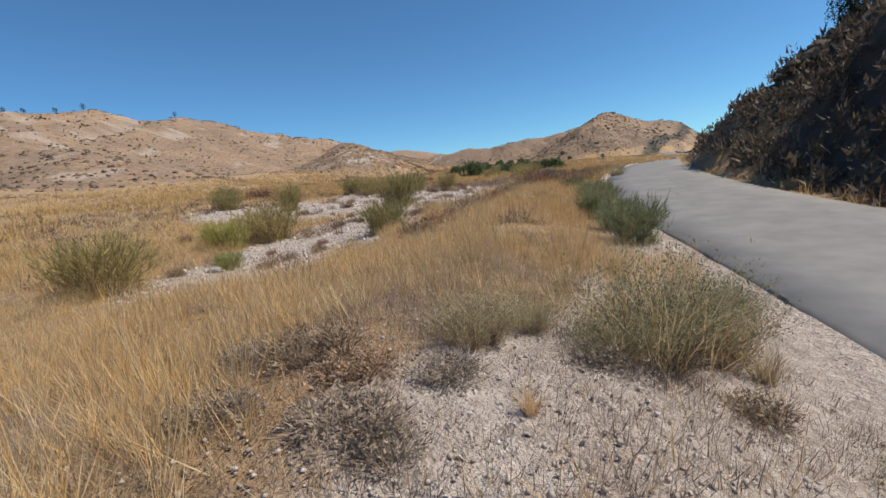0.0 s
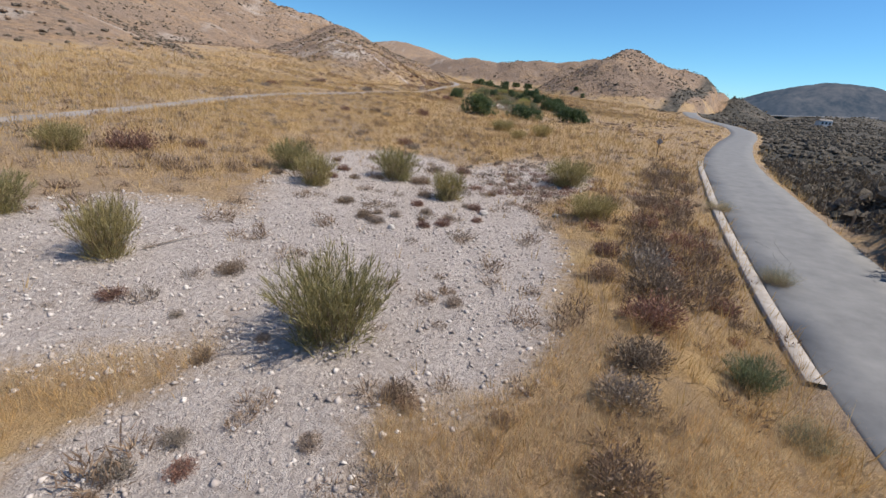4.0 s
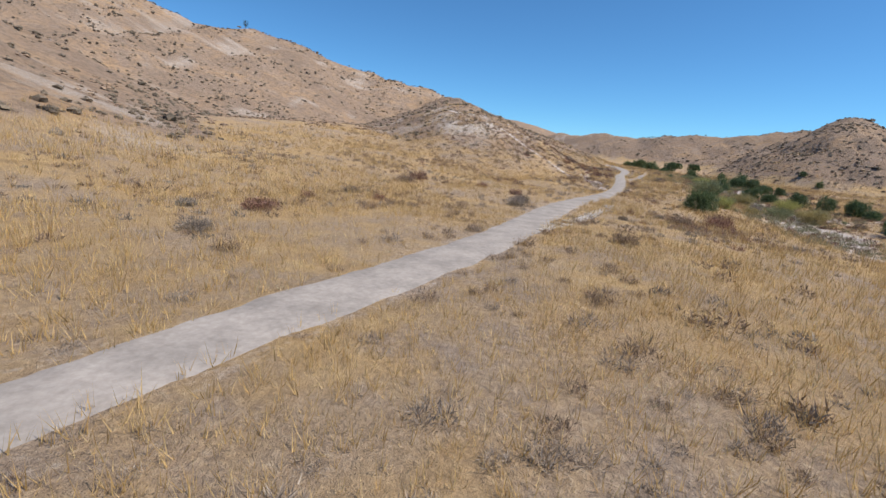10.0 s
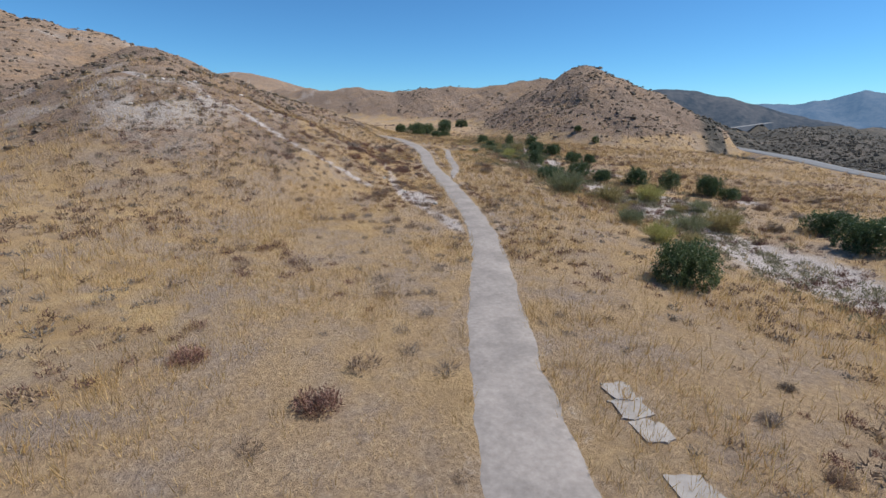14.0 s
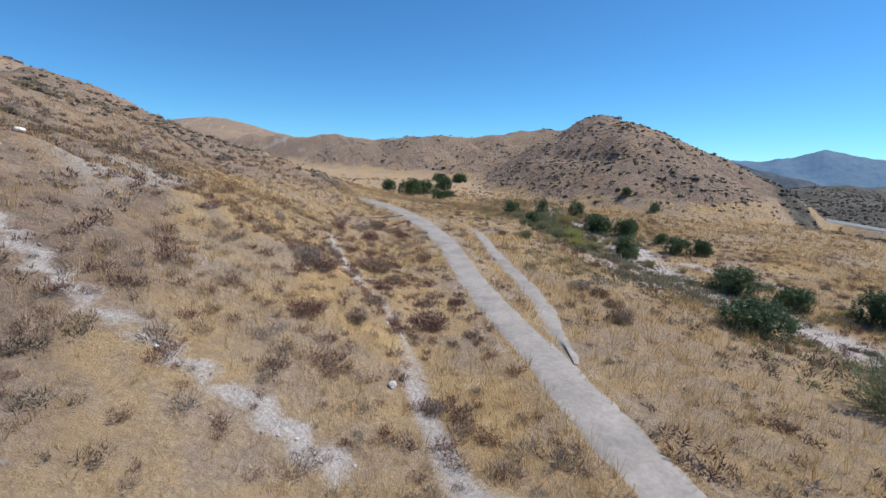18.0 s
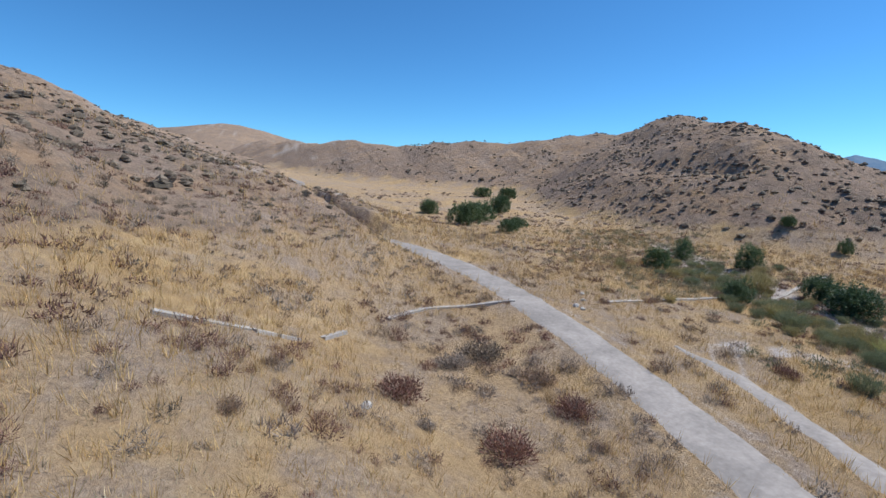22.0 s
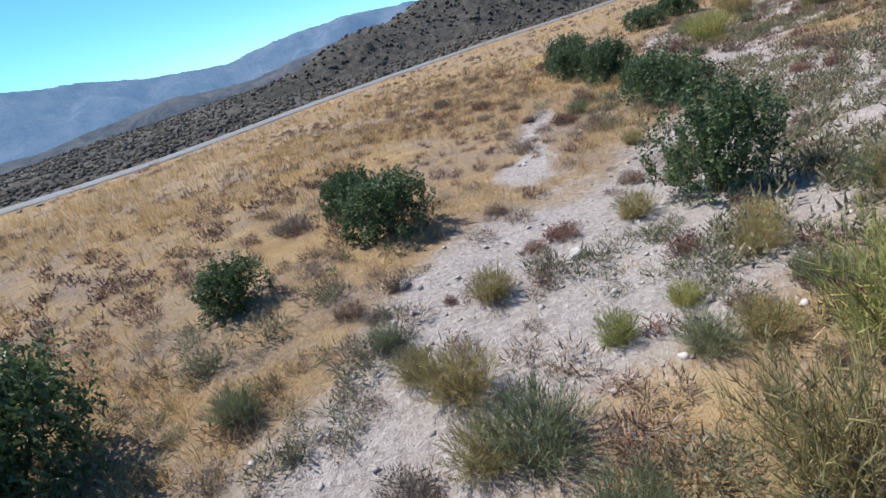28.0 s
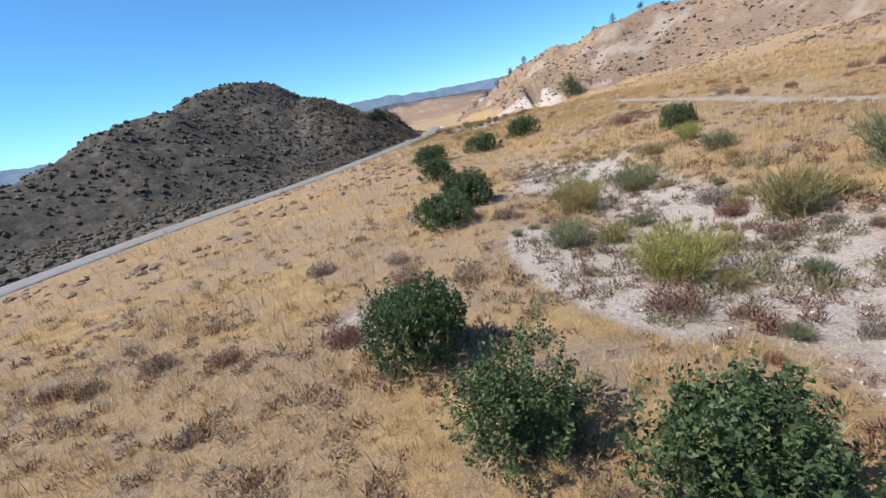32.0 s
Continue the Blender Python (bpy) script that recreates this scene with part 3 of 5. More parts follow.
def far_range(label, reach, knots, material, seed, rough_=1.0, deep=0.30):
    """A range round the east and south: knots of bearing and elevation in degrees, seen from the middle of the flats."""
    az = np.arange(knots[0][0], knots[-1][0] + 0.01, 0.14)
    k = np.array(knots, float)
    crest = np.interp(az, k[:, 0], k[:, 1])
    v = np.linspace(0, 1, 16)
    A, V = np.meshgrid(np.radians(az), v, indexing="ij")
    R = reach * (1 - deep * V)
    x, y = 20 + R * np.sin(A), 225 + R * np.cos(A)
    top = 15 + reach * np.tan(np.radians(crest)) + reach * 0.004 * rough_ * (fbm(az * 40, az * 0, 60, 5, seed, 0.6) - 0.5) * 2
    low = np.full(len(az), -0.085 * reach)
    g = gullies(x, y, reach * 0.10, seed + 2)
    z = top[:, None] + (low - top)[:, None] * V ** 1.15 + (reach * 0.06) * (g - 0.45) * np.sin(np.pi * np.minimum(V * 1.15, 1)) * (V > 0)
    n, m = A.shape
    i = np.arange(n * m).reshape(n, m)
    f = np.stack([i[:-1, :-1], i[1:, :-1], i[1:, 1:], i[:-1, 1:]], -1).reshape(-1, 4)
    return tagged(new("backdrop", mesh_from("backdrop", np.stack([x, y, z], -1).reshape(-1, 3), f, material, True)), label, "mountains", kind="structure")


# blue of distance painted into base colour and emission, stronger on the far range
M_PAINTED_HAZE = hazy("painted_haze_mountain", (0.045, 0.060, 0.085), (0.12, 0.125, 0.135), (0.115, 0.215, 0.36), 0.62)
M_PAINTED_HAZE_NEAR = hazy("painted_haze_ridge", (0.035, 0.038, 0.042), (0.125, 0.11, 0.10), (0.10, 0.17, 0.27), 0.30)
far_range("high mountains with blue distance haze painted on", 2900, [(30, 0.4), (42, 1.6), (50, 1.3), (55, 1.2), (57.5, 1.8), (59.6, 2.5), (62, 1.8), (66, 1.2), (70, 1.2), (74, 1.4), (79, 2.2), (88, 2.0), (95, 0.9), (101, 1.0), (106, 2.2), (112, 3.2), (118, 2.2), (124, 1.0), (131, 0.4), (137, 1.2), (144, 1.6), (150, 1.3), (156, 0.6), (166, 0.3), (178, 1.3), (184, 1.6), (190, 1.2), (200, 1.0), (212, 0.6), (230, 0.4)], M_PAINTED_HAZE, 210)
far_range("dark brushy mountain ridge beyond the valley, with painted haze", 1700, [(34, 0.6), (40, 2.6), (43, 3.0), (46, 2.7), (50, 1.8), (55, 0.3), (60, -0.9), (68, -0.8), (76, 0.0), (80, 0.9), (84, 1.1), (90, 0.7), (95, -0.6), (101, -2.0), (112, -2.4), (122, -1.4), (132, -1.8), (142, -0.6), (152, -0.9), (165, -1.6), (178, 0.2), (186, 0.5), (196, 0.2), (205, -1.2)], M_PAINTED_HAZE_NEAR, 230, 0.8)

# ---- roads ----
def ribbon(name, line, offsets, drops, material, lift, ragged=0.0, cut=None):
    """A strip along a line of (x, y) rows: offsets to the right of it, each with its rise over the ground."""
    p = np.array(line)[:, :2]
    t = np.gradient(p, axis=0)
    t /= np.linalg.norm(t, axis=1)[:, None]
    right = np.stack([t[:, 1], -t[:, 0]], 1)
    rows = []
    for k, (o, d) in enumerate(zip(offsets, drops)):
        wob = ragged * (fbm(p[:, 0], p[:, 1], 1.6, 3, 80 + k) - 0.5) * 2 if k in (0, 1, len(offsets) - 2, len(offsets) - 1) else 0
        q = p + right * np.broadcast_to(o + wob, len(p))[:, None]
        rows.append(np.c_[q, (height(q[:, 0], q[:, 1]) if cut is None else cut) + lift + d])
    v = np.stack(rows, 1)
    n, m = v.shape[:2]
    i = np.arange(n * m).reshape(n, m)
    f = np.stack([i[:-1, :-1], i[:-1, 1:], i[1:, 1:], i[1:, :-1]], -1).reshape(-1, 4)
    return mesh_from(name, v.reshape(-1, 3), f, material, True)


paved_fine = path_points(PAVED, 0.8)
pz = paved_fine[:, 2]
road = tagged(new("road", ribbon("road", paved_fine, [-3.15, -3.08, -1.6, 0, 1.6, 3.08, 3.15], [-0.12, 0.0, 0.03, 0.05, 0.03, 0.0, -0.12], M_ASPHALT, 0.03, 0.10, pz)), "worn grey asphalt lane winding round the hill", "road", kind="structure")
dirt_y = np.arange(2, 640, 0.4)
dirt_line = np.stack([along(dirt_y, DIRT_X), dirt_y], 1)
def dirt_half(y):
    """Half the width of the dirt road, narrower towards both ends."""
    return 1.12 + 0.5 * smooth(100, 122, y) * smooth(196, 165, y) + 0.2 * smooth(242, 256, y)


dirt_w = dirt_half(dirt_y)
dirt_road = tagged(new("dirt_road", ribbon("dirt_road", dirt_line, [-dirt_w - 0.5, -dirt_w, -0.5 * dirt_w, 0, 0.5 * dirt_w, dirt_w, dirt_w + 0.5], [-0.14, -0.01, -0.01, 0.015, -0.01, -0.01, -0.14], M_DIRT, 0.055, 0.34)), "pale packed dirt road through dry grass", "road", kind="structure")

# the old track beside the dirt road
fine_line = path_points([(*q, 0) for q in TRACK_A], 0.4)
run = np.arange(len(fine_line)) * 0.4
taper = np.clip(np.minimum(run, run[-1] - run) / 7.0, 0.12, 1.0) ** 0.6
tagged(new("old_track", ribbon("old_track", fine_line, [taper * w for w in (-0.95, -0.6, -0.3, 0, 0.3, 0.6, 0.95)], [-0.08, -0.012, 0.006, 0.01, 0.006, -0.012, -0.08], M_DIRT, 0.035, 0.42)), "narrow worn track of crumbling pale paving in dry grass", "road", kind="structure")
# concrete edge of the paved lane
kerb_line = paved_fine[(paved_fine[:, 1] > 30) & (paved_fine[:, 1] < 78)]
kerb = tagged(new("kerb", ribbon("kerb", kerb_line, [-3.80, -3.78, -3.74, -3.27, -3.23, -3.21], [-0.35, 0.03, 0.06, 0.06, 0.03, -0.2], M_CONCRETE, 0.03, 0.0, kerb_line[:, 2])), "weathered pale concrete edge along the asphalt lane", "kerb", kind="structure")
# tar-filled cracks in the asphalt
crack_rng = np.random.default_rng(5)
for k in range(9):
    i0 = int(np.argmin(np.abs(paved_fine[:, 1] - (3 + 4.5 * k))))
    n_ = 10 + 4 * (k % 3)
    seg = paved_fine[i0:i0 + n_, :2].copy()
    fr = np.linspace(0, 1, len(seg))
    off_ = (-1.9 + 0.55 * k % 3.6) + 0.9 * (fr - 0.5) * (-1) ** k + 0.14 * crack_rng.normal(size=len(seg))
    seg = seg + np.stack([np.full(len(seg), 0.97), np.full(len(seg), -0.25)], 1) * off_[:, None]
    zz = paved_fine[i0:i0 + n_, 2]
    tagged(new("road_crack", ribbon("road_crack", seg, [-0.014, 0, 0.014], [0.0, 0.004, 0.0], M_CRACK, 0.084 - 0.022 * float(np.abs(off_).mean()), 0.012, zz)), "dark tar-filled crack across the worn asphalt", "crack", kind="structure")

# ---- plants: shapes ----


def stems(n, seed, wide, tall, spread_, thick=0.012, bend=0.3, base=0.1):
    """n thin stems that rise and fan out from one root, each a strip of two quads: (n, 6, 3) and the quads of one."""
    g = np.random.default_rng(seed)
    az = g.random(n) * 2 * np.pi
    lean = g.random(n) ** 0.7 * spread_
    out = np.stack([np.cos(az), np.sin(az), np.zeros(n)], 1)
    h = tall * (0.55 + 0.45 * g.random(n))[:, None]
    p0 = out * (g.random(n) * base)[:, None]
    top = p0 + out * (np.sin(lean)[:, None] * h) * wide + np.array([0, 0, 1]) * np.cos(lean)[:, None] * h
    mid = 0.5 * (p0 + top) + g.normal(size=(n, 3)) * 0.06 * tall - out * bend * 0.2 * h
    side = np.cross(top - p0, g.normal(size=(n, 3)))
    side /= np.linalg.norm(side, axis=1)[:, None]
    w = thick * (0.6 + 0.8 * g.random(n))[:, None]
    return np.stack([p0 - side * w, p0 + side * w, mid - side * w * 0.8, mid + side * w * 0.8, top - side * w * 0.25, top + side * w * 0.25], 1)


STRIP = np.array([[0, 1, 3, 2], [2, 3, 5, 4]])


def strips_mesh(name, s, material):
    n = len(s)
    return mesh_from(name, s.reshape(-1, 3), (STRIP[None] + 6 * np.arange(n)[:, None, None]).reshape(-1, 4), material)


def tris_mesh(name, t, material):
    return mesh_from(name, t.reshape(-1, 3), np.arange(len(t) * 3).reshape(-1, 3), material)


def leaf_quads(c, seed, size, up=0.6, slim=0.42):
    """Pointed leaves at the points c, as kites of four corners."""
    g = np.random.default_rng(seed)
    n = len(c)
    a = g.normal(size=(n, 3)) * 0.8 + np.array([0, 0, up])
    a /= np.linalg.norm(a, axis=1)[:, None]
    b = np.cross(a, g.normal(size=(n, 3)))
    b /= np.linalg.norm(b, axis=1)[:, None]
    s = size * (0.65 + 0.7 * g.random(n))[:, None]
    return np.stack([c, c + a * s * 0.5 + b * s * slim * 0.5, c + a * s, c + a * s * 0.5 - b * s * slim * 0.5], 1)


def leaf_tris(c, seed, size, up=0.6, slim=0.42):
    """Pointed leaves at the points c, one triangle each."""
    q = leaf_quads(c, seed, size, up, slim)
    return np.stack([q[:, 0] + (q[:, 1] - q[:, 3]) * 0.3, q[:, 2], q[:, 3]], 1)


def laurel_shape(seed, tall, lobes_n, leaves):
    """A big evergreen shrub, 1 m wide before scaling: upright sprays of leaves over several lobes, and its limbs."""
    g = np.random.default_rng(seed)
    lobes = []
    for k in range(lobes_n):
        a, r = 2 * np.pi * k / lobes_n + g.random(), 0.27 * math.sqrt(g.random()) + 0.04
        lobes.append((r * math.cos(a), r * math.sin(a), tall * (0.12 + 0.22 * g.random()), 0.52 + 0.28 * g.random()))
    lobes = np.array(lobes)
    sprays = leaves // 26
    k = g.integers(lobes_n, size=sprays)
    d = g.normal(size=(sprays, 3))
    d /= np.linalg.norm(d, axis=1)[:, None]
    d[:, 2] = np.where(d[:, 2] < -0.6, -d[:, 2], d[:, 2])
    root = lobes[k, :3] + d * lobes[k, 3:4] * np.array([0.40, 0.40, 0.66 * tall]) * (0.62 + 0.38 * g.random(sprays) ** 0.5)[:, None]
    root[:, 2] = np.maximum(root[:, 2], 0.03)
    tip = d * 0.38 + np.array([0, 0, 0.9]) + 0.16 * g.normal(size=(sprays, 3))
    tip /= np.linalg.norm(tip, axis=1)[:, None]
    length = 0.11 + 0.15 * g.random(sprays) ** 1.5
    u = g.random((sprays, 26))
    c = root[:, None] + tip[:, None] * (u * length[:, None])[..., None] + g.normal(size=(sprays, 26, 3)) * 0.015
    leaf = leaf_tris(c.reshape(-1, 3), seed + 1, 0.035, 0.5, 0.9)
    limbs = []
    for a, b in zip(np.zeros((lobes_n, 3)) + g.normal(size=(lobes_n, 3)) * [0.03, 0.03, 0], lobes[:, :3] + [0, 0, 0.12]):
        limbs.append((a * [1, 1, 0], b * [0.8, 0.8, 0.8]))
    return leaf, limbs


def limb_mesh(name, a, b, thick, material):
    """A tapered, slightly crooked limb."""
    v, f = [], []
    a, b = np.array(a), np.array(b)
    for j in range(5):
        p = a + (b - a) * j / 4 + np.array([0.1 * math.sin(5 * j + a[0] * 90), 0.1 * math.cos(4 * j), 0]) * (j > 0) * np.linalg.norm(b - a) * 0.3
        r = thick * (1 - 0.19 * j)
        for q in range(6):
            v.append(p + r * np.array([math.cos(q * 1.0472), math.sin(q * 1.0472), 0]))
    for j in range(4):
        for q in range(6):
            f.append((6 * j + q, 6 * j + (q + 1) % 6, 6 * j + 6 + (q + 1) % 6, 6 * j + 6 + q))
    return mesh_from(name, v, f, material, True)


def twigs(c, a, length, width, seed, rough_=0.35):
    """Thin pointed twigs, one triangle each, from the points c along the directions a."""
    g = np.random.default_rng(seed)
    n = len(c)
    a = a / np.linalg.norm(a, axis=1)[:, None] + rough_ * g.normal(size=(n, 3))
    a /= np.linalg.norm(a, axis=1)[:, None]
    b = np.cross(a, g.normal(size=(n, 3)))
    b /= np.linalg.norm(b, axis=1)[:, None]
    s = (0.6 + 0.8 * g.random(n))[:, None]
    return np.stack([c - b * width * s, c + b * width * s, c + a * length * s], 1)


def core(seed, tall, wide=0.8, sides=7, levels=((0.0, 0.44), (0.45, 0.42), (0.82, 0.26))):
    """A lumpy low mound under the twigs, 1 m wide before scaling: its triangles."""
    g = np.random.default_rng(seed)
    rings = []
    for h, r in levels:
        a = np.arange(sides) * 2 * np.pi / sides + g.random() + 0.2 * g.normal(size=sides)
        q = r * wide * (0.72 + 0.56 * g.random(sides))
        rings.append(np.stack([np.cos(a) * q, np.sin(a) * q, np.full(sides, h * tall * 0.8) * (0.8 + 0.4 * g.random(sides))], 1))
    top = np.array([0.05 * g.normal(), 0.05 * g.normal(), tall * 0.85])
    t = []
    for lo, hi in zip(rings[:-1], rings[1:]):
        for k in range(sides):
            j = (k + 1) % sides
            t += [(lo[k], lo[j], hi[j]), (lo[k], hi[j], hi[k])]
    t += [(rings[-1][k], rings[-1][(k + 1) % sides], top) for k in range(sides)]
    return np.array(t)


def bush(seed, n, tall, length, width, up=0.5, lobes=5, fill=0.55, loose=0.35):
    """A soft mound 1 m wide of n fine twigs that all point outwards and up."""
    g = np.random.default_rng(seed)
    lob = np.array([(0.22 * math.cos(k * 2.4), 0.22 * math.sin(k * 2.4), 0.55 + 0.4 * g.random()) for k in range(lobes)])
    k = g.integers(lobes, size=n)
    d = g.normal(size=(n, 3))
    d /= np.linalg.norm(d, axis=1)[:, None]
    d[:, 2] = np.abs(d[:, 2])
    r = (fill + (1 - fill) * g.random(n)) * lob[k, 2]
    env = d * np.array([0.36, 0.36, tall]) * r[:, None]
    env[:, :2] += lob[k, :2]
    a = d * np.array([1, 1, 0.8]) + np.array([0, 0, up])
    t = twigs(env - a * length * 0.5, a, length, width, seed + 1, loose)
    t[..., 2] = np.maximum(t[..., 2], 0.0)
    return t


def plant(name, label, category, group, *parts):
    """A plant at the origin, out of (part name, mesh) pairs."""
    ob = thing(name, label, category, group)
    for n, me in parts:
        part(n, me, None, ob)
    return ob


def quads_mesh(name, q, material):
    return mesh_from(name, q.reshape(-1, 3), np.arange(len(q) * 4).reshape(-1, 4), material)


PROTO = {}
for k, (tall, lob) in enumerate([(0.78, 7), (0.62, 9), (1.05, 6), (0.85, 8)]):
    leaf, limbs = laurel_shape(100 + k, tall, lob, 10400)
    PROTO["laurel", k] = plant("laurel_shrub", "large dark green evergreen shrub with leathery leaves", "shrub", "evergreen shrubs of the flat", ("crown", tris_mesh("crown", leaf, M_LAUREL)), *[("limb", limb_mesh("limb", p, q, 0.016, M_BARK)) for p, q in limbs])
for k in range(3):
    s = np.concatenate([stems(200, 200 + k, 1.0, 0.62, 0.95, 0.003, 0.3, 0.22), stems(120, 210 + k, 1.0, 0.68, 0.6, 0.003, 0.2, 0.25)])
    c = np.concatenate([s[:, 4] * f + s[:, 2] * (1 - f) for f in (0.3, 0.6, 0.8, 0.92, 1.0)])
    a = np.concatenate([s[:, 4] - s[:, 2]] * 5) + np.array([0, 0, 0.12])
    green = np.concatenate([twigs(c, a, 0.13, 0.0028, 220 + k, 0.25), twigs(c * 0.98, a, 0.11, 0.0026, 240 + k, 0.4), twigs(c, a, 0.07, 0.0045, 230 + k, 0.5), bush(250 + k, 1700, 0.60, 0.13, 0.0042, 0.8, 7, 0.35)])
    for mat, tag, lab in ((M_BROOM, "broom", "olive green broom shrub of fine upright stems on pale gravel"), (M_LIME, "lime", "yellow-green broom shrub of fine upright stems in dry grass"), (M_SAGE, "sage", "soft grey-green sage bush beside the lane")):
        PROTO[tag, k] = plant("broom_shrub", lab, "shrub", "broom shrubs", ("stem_mass", strips_mesh("stem_mass", s[::2], M_BROWN)), ("foliage", tris_mesh("foliage", green, mat)))
for k in range(4):
    main = stems(70, 300 + k, 1.0, 0.46, 1.2, 0.004, 0.3, 0.12)
    fuzz = np.concatenate([bush(310 + k, 1000, 0.58, 0.11, 0.0068, 0.6, 7, 0.4), bush(320 + k, 700, 0.60, 0.05, 0.011, 0.3, 7, 0.6)])
    for mat, tag, lab in ((M_GREY, "grey", "leafless grey dead shrub of tangled twigs"), (M_BROWN, "brown", "dry brown dead shrub of tangled twigs"), (M_RED, "red", "rust-red dried buckwheat shrub with seed heads")):
        PROTO[tag, k] = plant("dry_shrub", lab, "shrub", "dead shrubs", ("stem_mass", strips_mesh("stem_mass", main, M_GREY)), ("twig_mass", tris_mesh("twig_mass", fuzz, mat)))
for k in range(3):
    main = stems(260, 400 + k, 1.0, 0.62, 1.0, 0.0026, 0.4, 0.34)
    c = np.concatenate([main[:, 4] * f + main[:, 2] * (1 - f) for f in np.linspace(-0.3, 1, 14)]) + np.random.default_rng(k).normal(size=(260 * 14, 3)) * 0.03
    c[:, 2] = np.maximum(c[:, 2], 0.02)
    leaf = np.concatenate([leaf_tris(c, 410 + k, 0.026, 0.9, 0.4), leaf_tris(c + 0.012, 420 + k, 0.019, 0.5, 0.5)])
    straw_ = bush(430 + k, 1300, 0.46, 0.17, 0.0028, 0.4, 5, 0.2)
    for mat, tag, lab in ((M_WEED, "weed", "bushy grey-green weed with dry stalks on the bank"), (M_GREEN, "green", "low fresh green weed on the gravel verge")):
        PROTO[tag, k] = plant("roadside_weed", lab, "weed", "roadside weeds", ("stem_mass", strips_mesh("stem_mass", main, M_STRAW)), ("foliage", tris_mesh("foliage", leaf, mat)), ("dead_growth", tris_mesh("dead_growth", straw_, M_BROWN)))
for k in range(2):
    PROTO["tuft", k] = plant("grass_tuft", "tall pale tuft of dry wild oats", "grass", "tufts by the lane", ("blade_mass", strips_mesh("blade_mass", stems(170, 450 + k, 1.0, 0.8, 0.7, 0.004, 0.5, 0.12), M_STRAW)))


def put_plant(tag, x, y, wide, turn=0.0, tall=1.0, sink=0.02, k=None):
    count = sum(1 for key in PROTO if key[0] == tag)
    p = PROTO[tag, (int(abs(x * 7 + y * 13)) if k is None else k) % count]
    m = pose(x, y, z_at(x, y) - sink * wide, 0, 0, turn)
    ob = copy_thing(p, m)
    ob.scale = (wide, wide, wide * tall)
    return ob

# ---- plants one can tell apart: easting, northing, width (and height) ----
SPOTS = [(48.0, 255.1, 3.6, 2.9), (51.3, 253.0, 2.6, 2.4), (51, 261.2, 2.5, 2.0), (36, 253, 3.4, 4.3), (50, 268.5, 3.8, 3.3), (46.9, 272.6, 5.2, 3.7), (49.8, 277.6, 3.6, 3.1), (55, 290.5, 3.6, 4.2), (51, 298.5, 2.8, 3.9), (37.7, 290, 3.2, 3.2), (34.4, 275.9, 2.6, 2.7), (82, 294, 2.5, 2.7), (38.2, 237.5, 4.4, 3.3), (39.6, 232, 3.2, 2.5), (43, 225.6, 4.5, 4.0), (46.9, 221.6, 3.8, 3.9), (48.7, 214, 4.2, 3.8), (49.6, 210.5, 3.2, 2.4)]
SPOTS += [(42.5, 190, 5.2, 3.3), (38.5, 183.8, 5.2, 4.0), (36.5, 160, 5.5, 3.8), (23.6, 224.8, 4.8, 2.9), (6.6, 177.2, 4.0, 3.4), (9.9, 128.5, 7.2, 5.2), (21, 134, 7.0, 3.9), (33.5, 136, 6.8, 3.8), (34, 340.5, 8, 5), (27.5, 331.5, 6, 5.3), (46.5, 355, 5.6, 5), (26, 352, 5, 4), (32.6, 322.5, 3.4, 2.7), (37.6, 328, 3.6, 2.2), (80.5, 303, 2.8, 2.4), (61, 398, 6, 4), (70, 396, 6, 4.4)]
for i, (x, y, w, h) in enumerate(SPOTS):
    k = 2 if h > w else (0, 1, 3)[i % 3]
    put_plant("laurel", x, y, w * 1.12, 47 * i, h / (w * 1.12 * (0.78, 0.62, 1.05, 0.85)[k]), k=k)
SPOTS = [(-9.7, 25.3, 3.2, 2.0), (-2.4, 20.8, 2.2, 1.5), (-2.8, 33, 3.2, 2.4), (-12, 36.9, 2.0, 2.1), (-18.2, 39.4, 2.4, 1.7), (-7.4, 49.8, 2.3, 1.8), (-2.6, 54.2, 2.9, 2.1), (1.1, 49.9, 2.0, 1.8), (10.9, 57, 3.2, 2), (9.5, 46.8, 2.6, 1.3), (-9.7, 52.8, 2.5, 1.9), (-23, 50, 2.6, 1.5), (11.3, 98.9, 3.6, 1.7), (12, 88.4, 2.3, 1.3), (17, 95.2, 3.0, 1.7)]
for i, (x, y, w, h) in enumerate(SPOTS):
    put_plant("broom", x, y, w * 1.1, 61 * i, h / (w * 0.68))
SPOTS = [(32.6, 275.3, 1.4), (34.2, 271.4, 2.3), (30.5, 272.8, 1.3), (35.0, 265.0, 2.4), (33.6, 262.1, 2.6), (30.0, 261.4, 2.1), (33.2, 266.4, 1.8), (31.4, 268.4, 2.3), (32.1, 256.1, 1.8), (29.8, 256.1, 2.0), (28.3, 252.8, 1.8), (30.0, 259.2, 1.1), (35.0, 282.0, 1.5), (46.0, 282.2, 3.4), (33.8, 271.5, 1.3), (31.3, 262.3, 1.1), (35.4, 258.1, 1.1), (32.4, 255.3, 1.5), (41.9, 259.6, 1.2), (38.3, 261.5, 0.9), (36.6, 261.9, 1.1), (35.6, 261.6, 1.0), (34.6, 259.9, 0.9), (37.1, 249.5, 1.4), (37.0, 260.2, 0.7), (25.5, 211.5, 2.6), (31.5, 196.0, 4.3), (36.9, 204.7, 2.6), (34.2, 205.9, 1.9), (35.1, 213.3, 3.7), (25.4, 195.2, 3.6), (34.1, 215.7, 1.4), (18.7, 212.5, 4.9), (25.6, 211.0, 3.7), (13.5, 187.3, 2.6), (16.3, 194.7, 2.7), (17.8, 187.3, 2.0)]
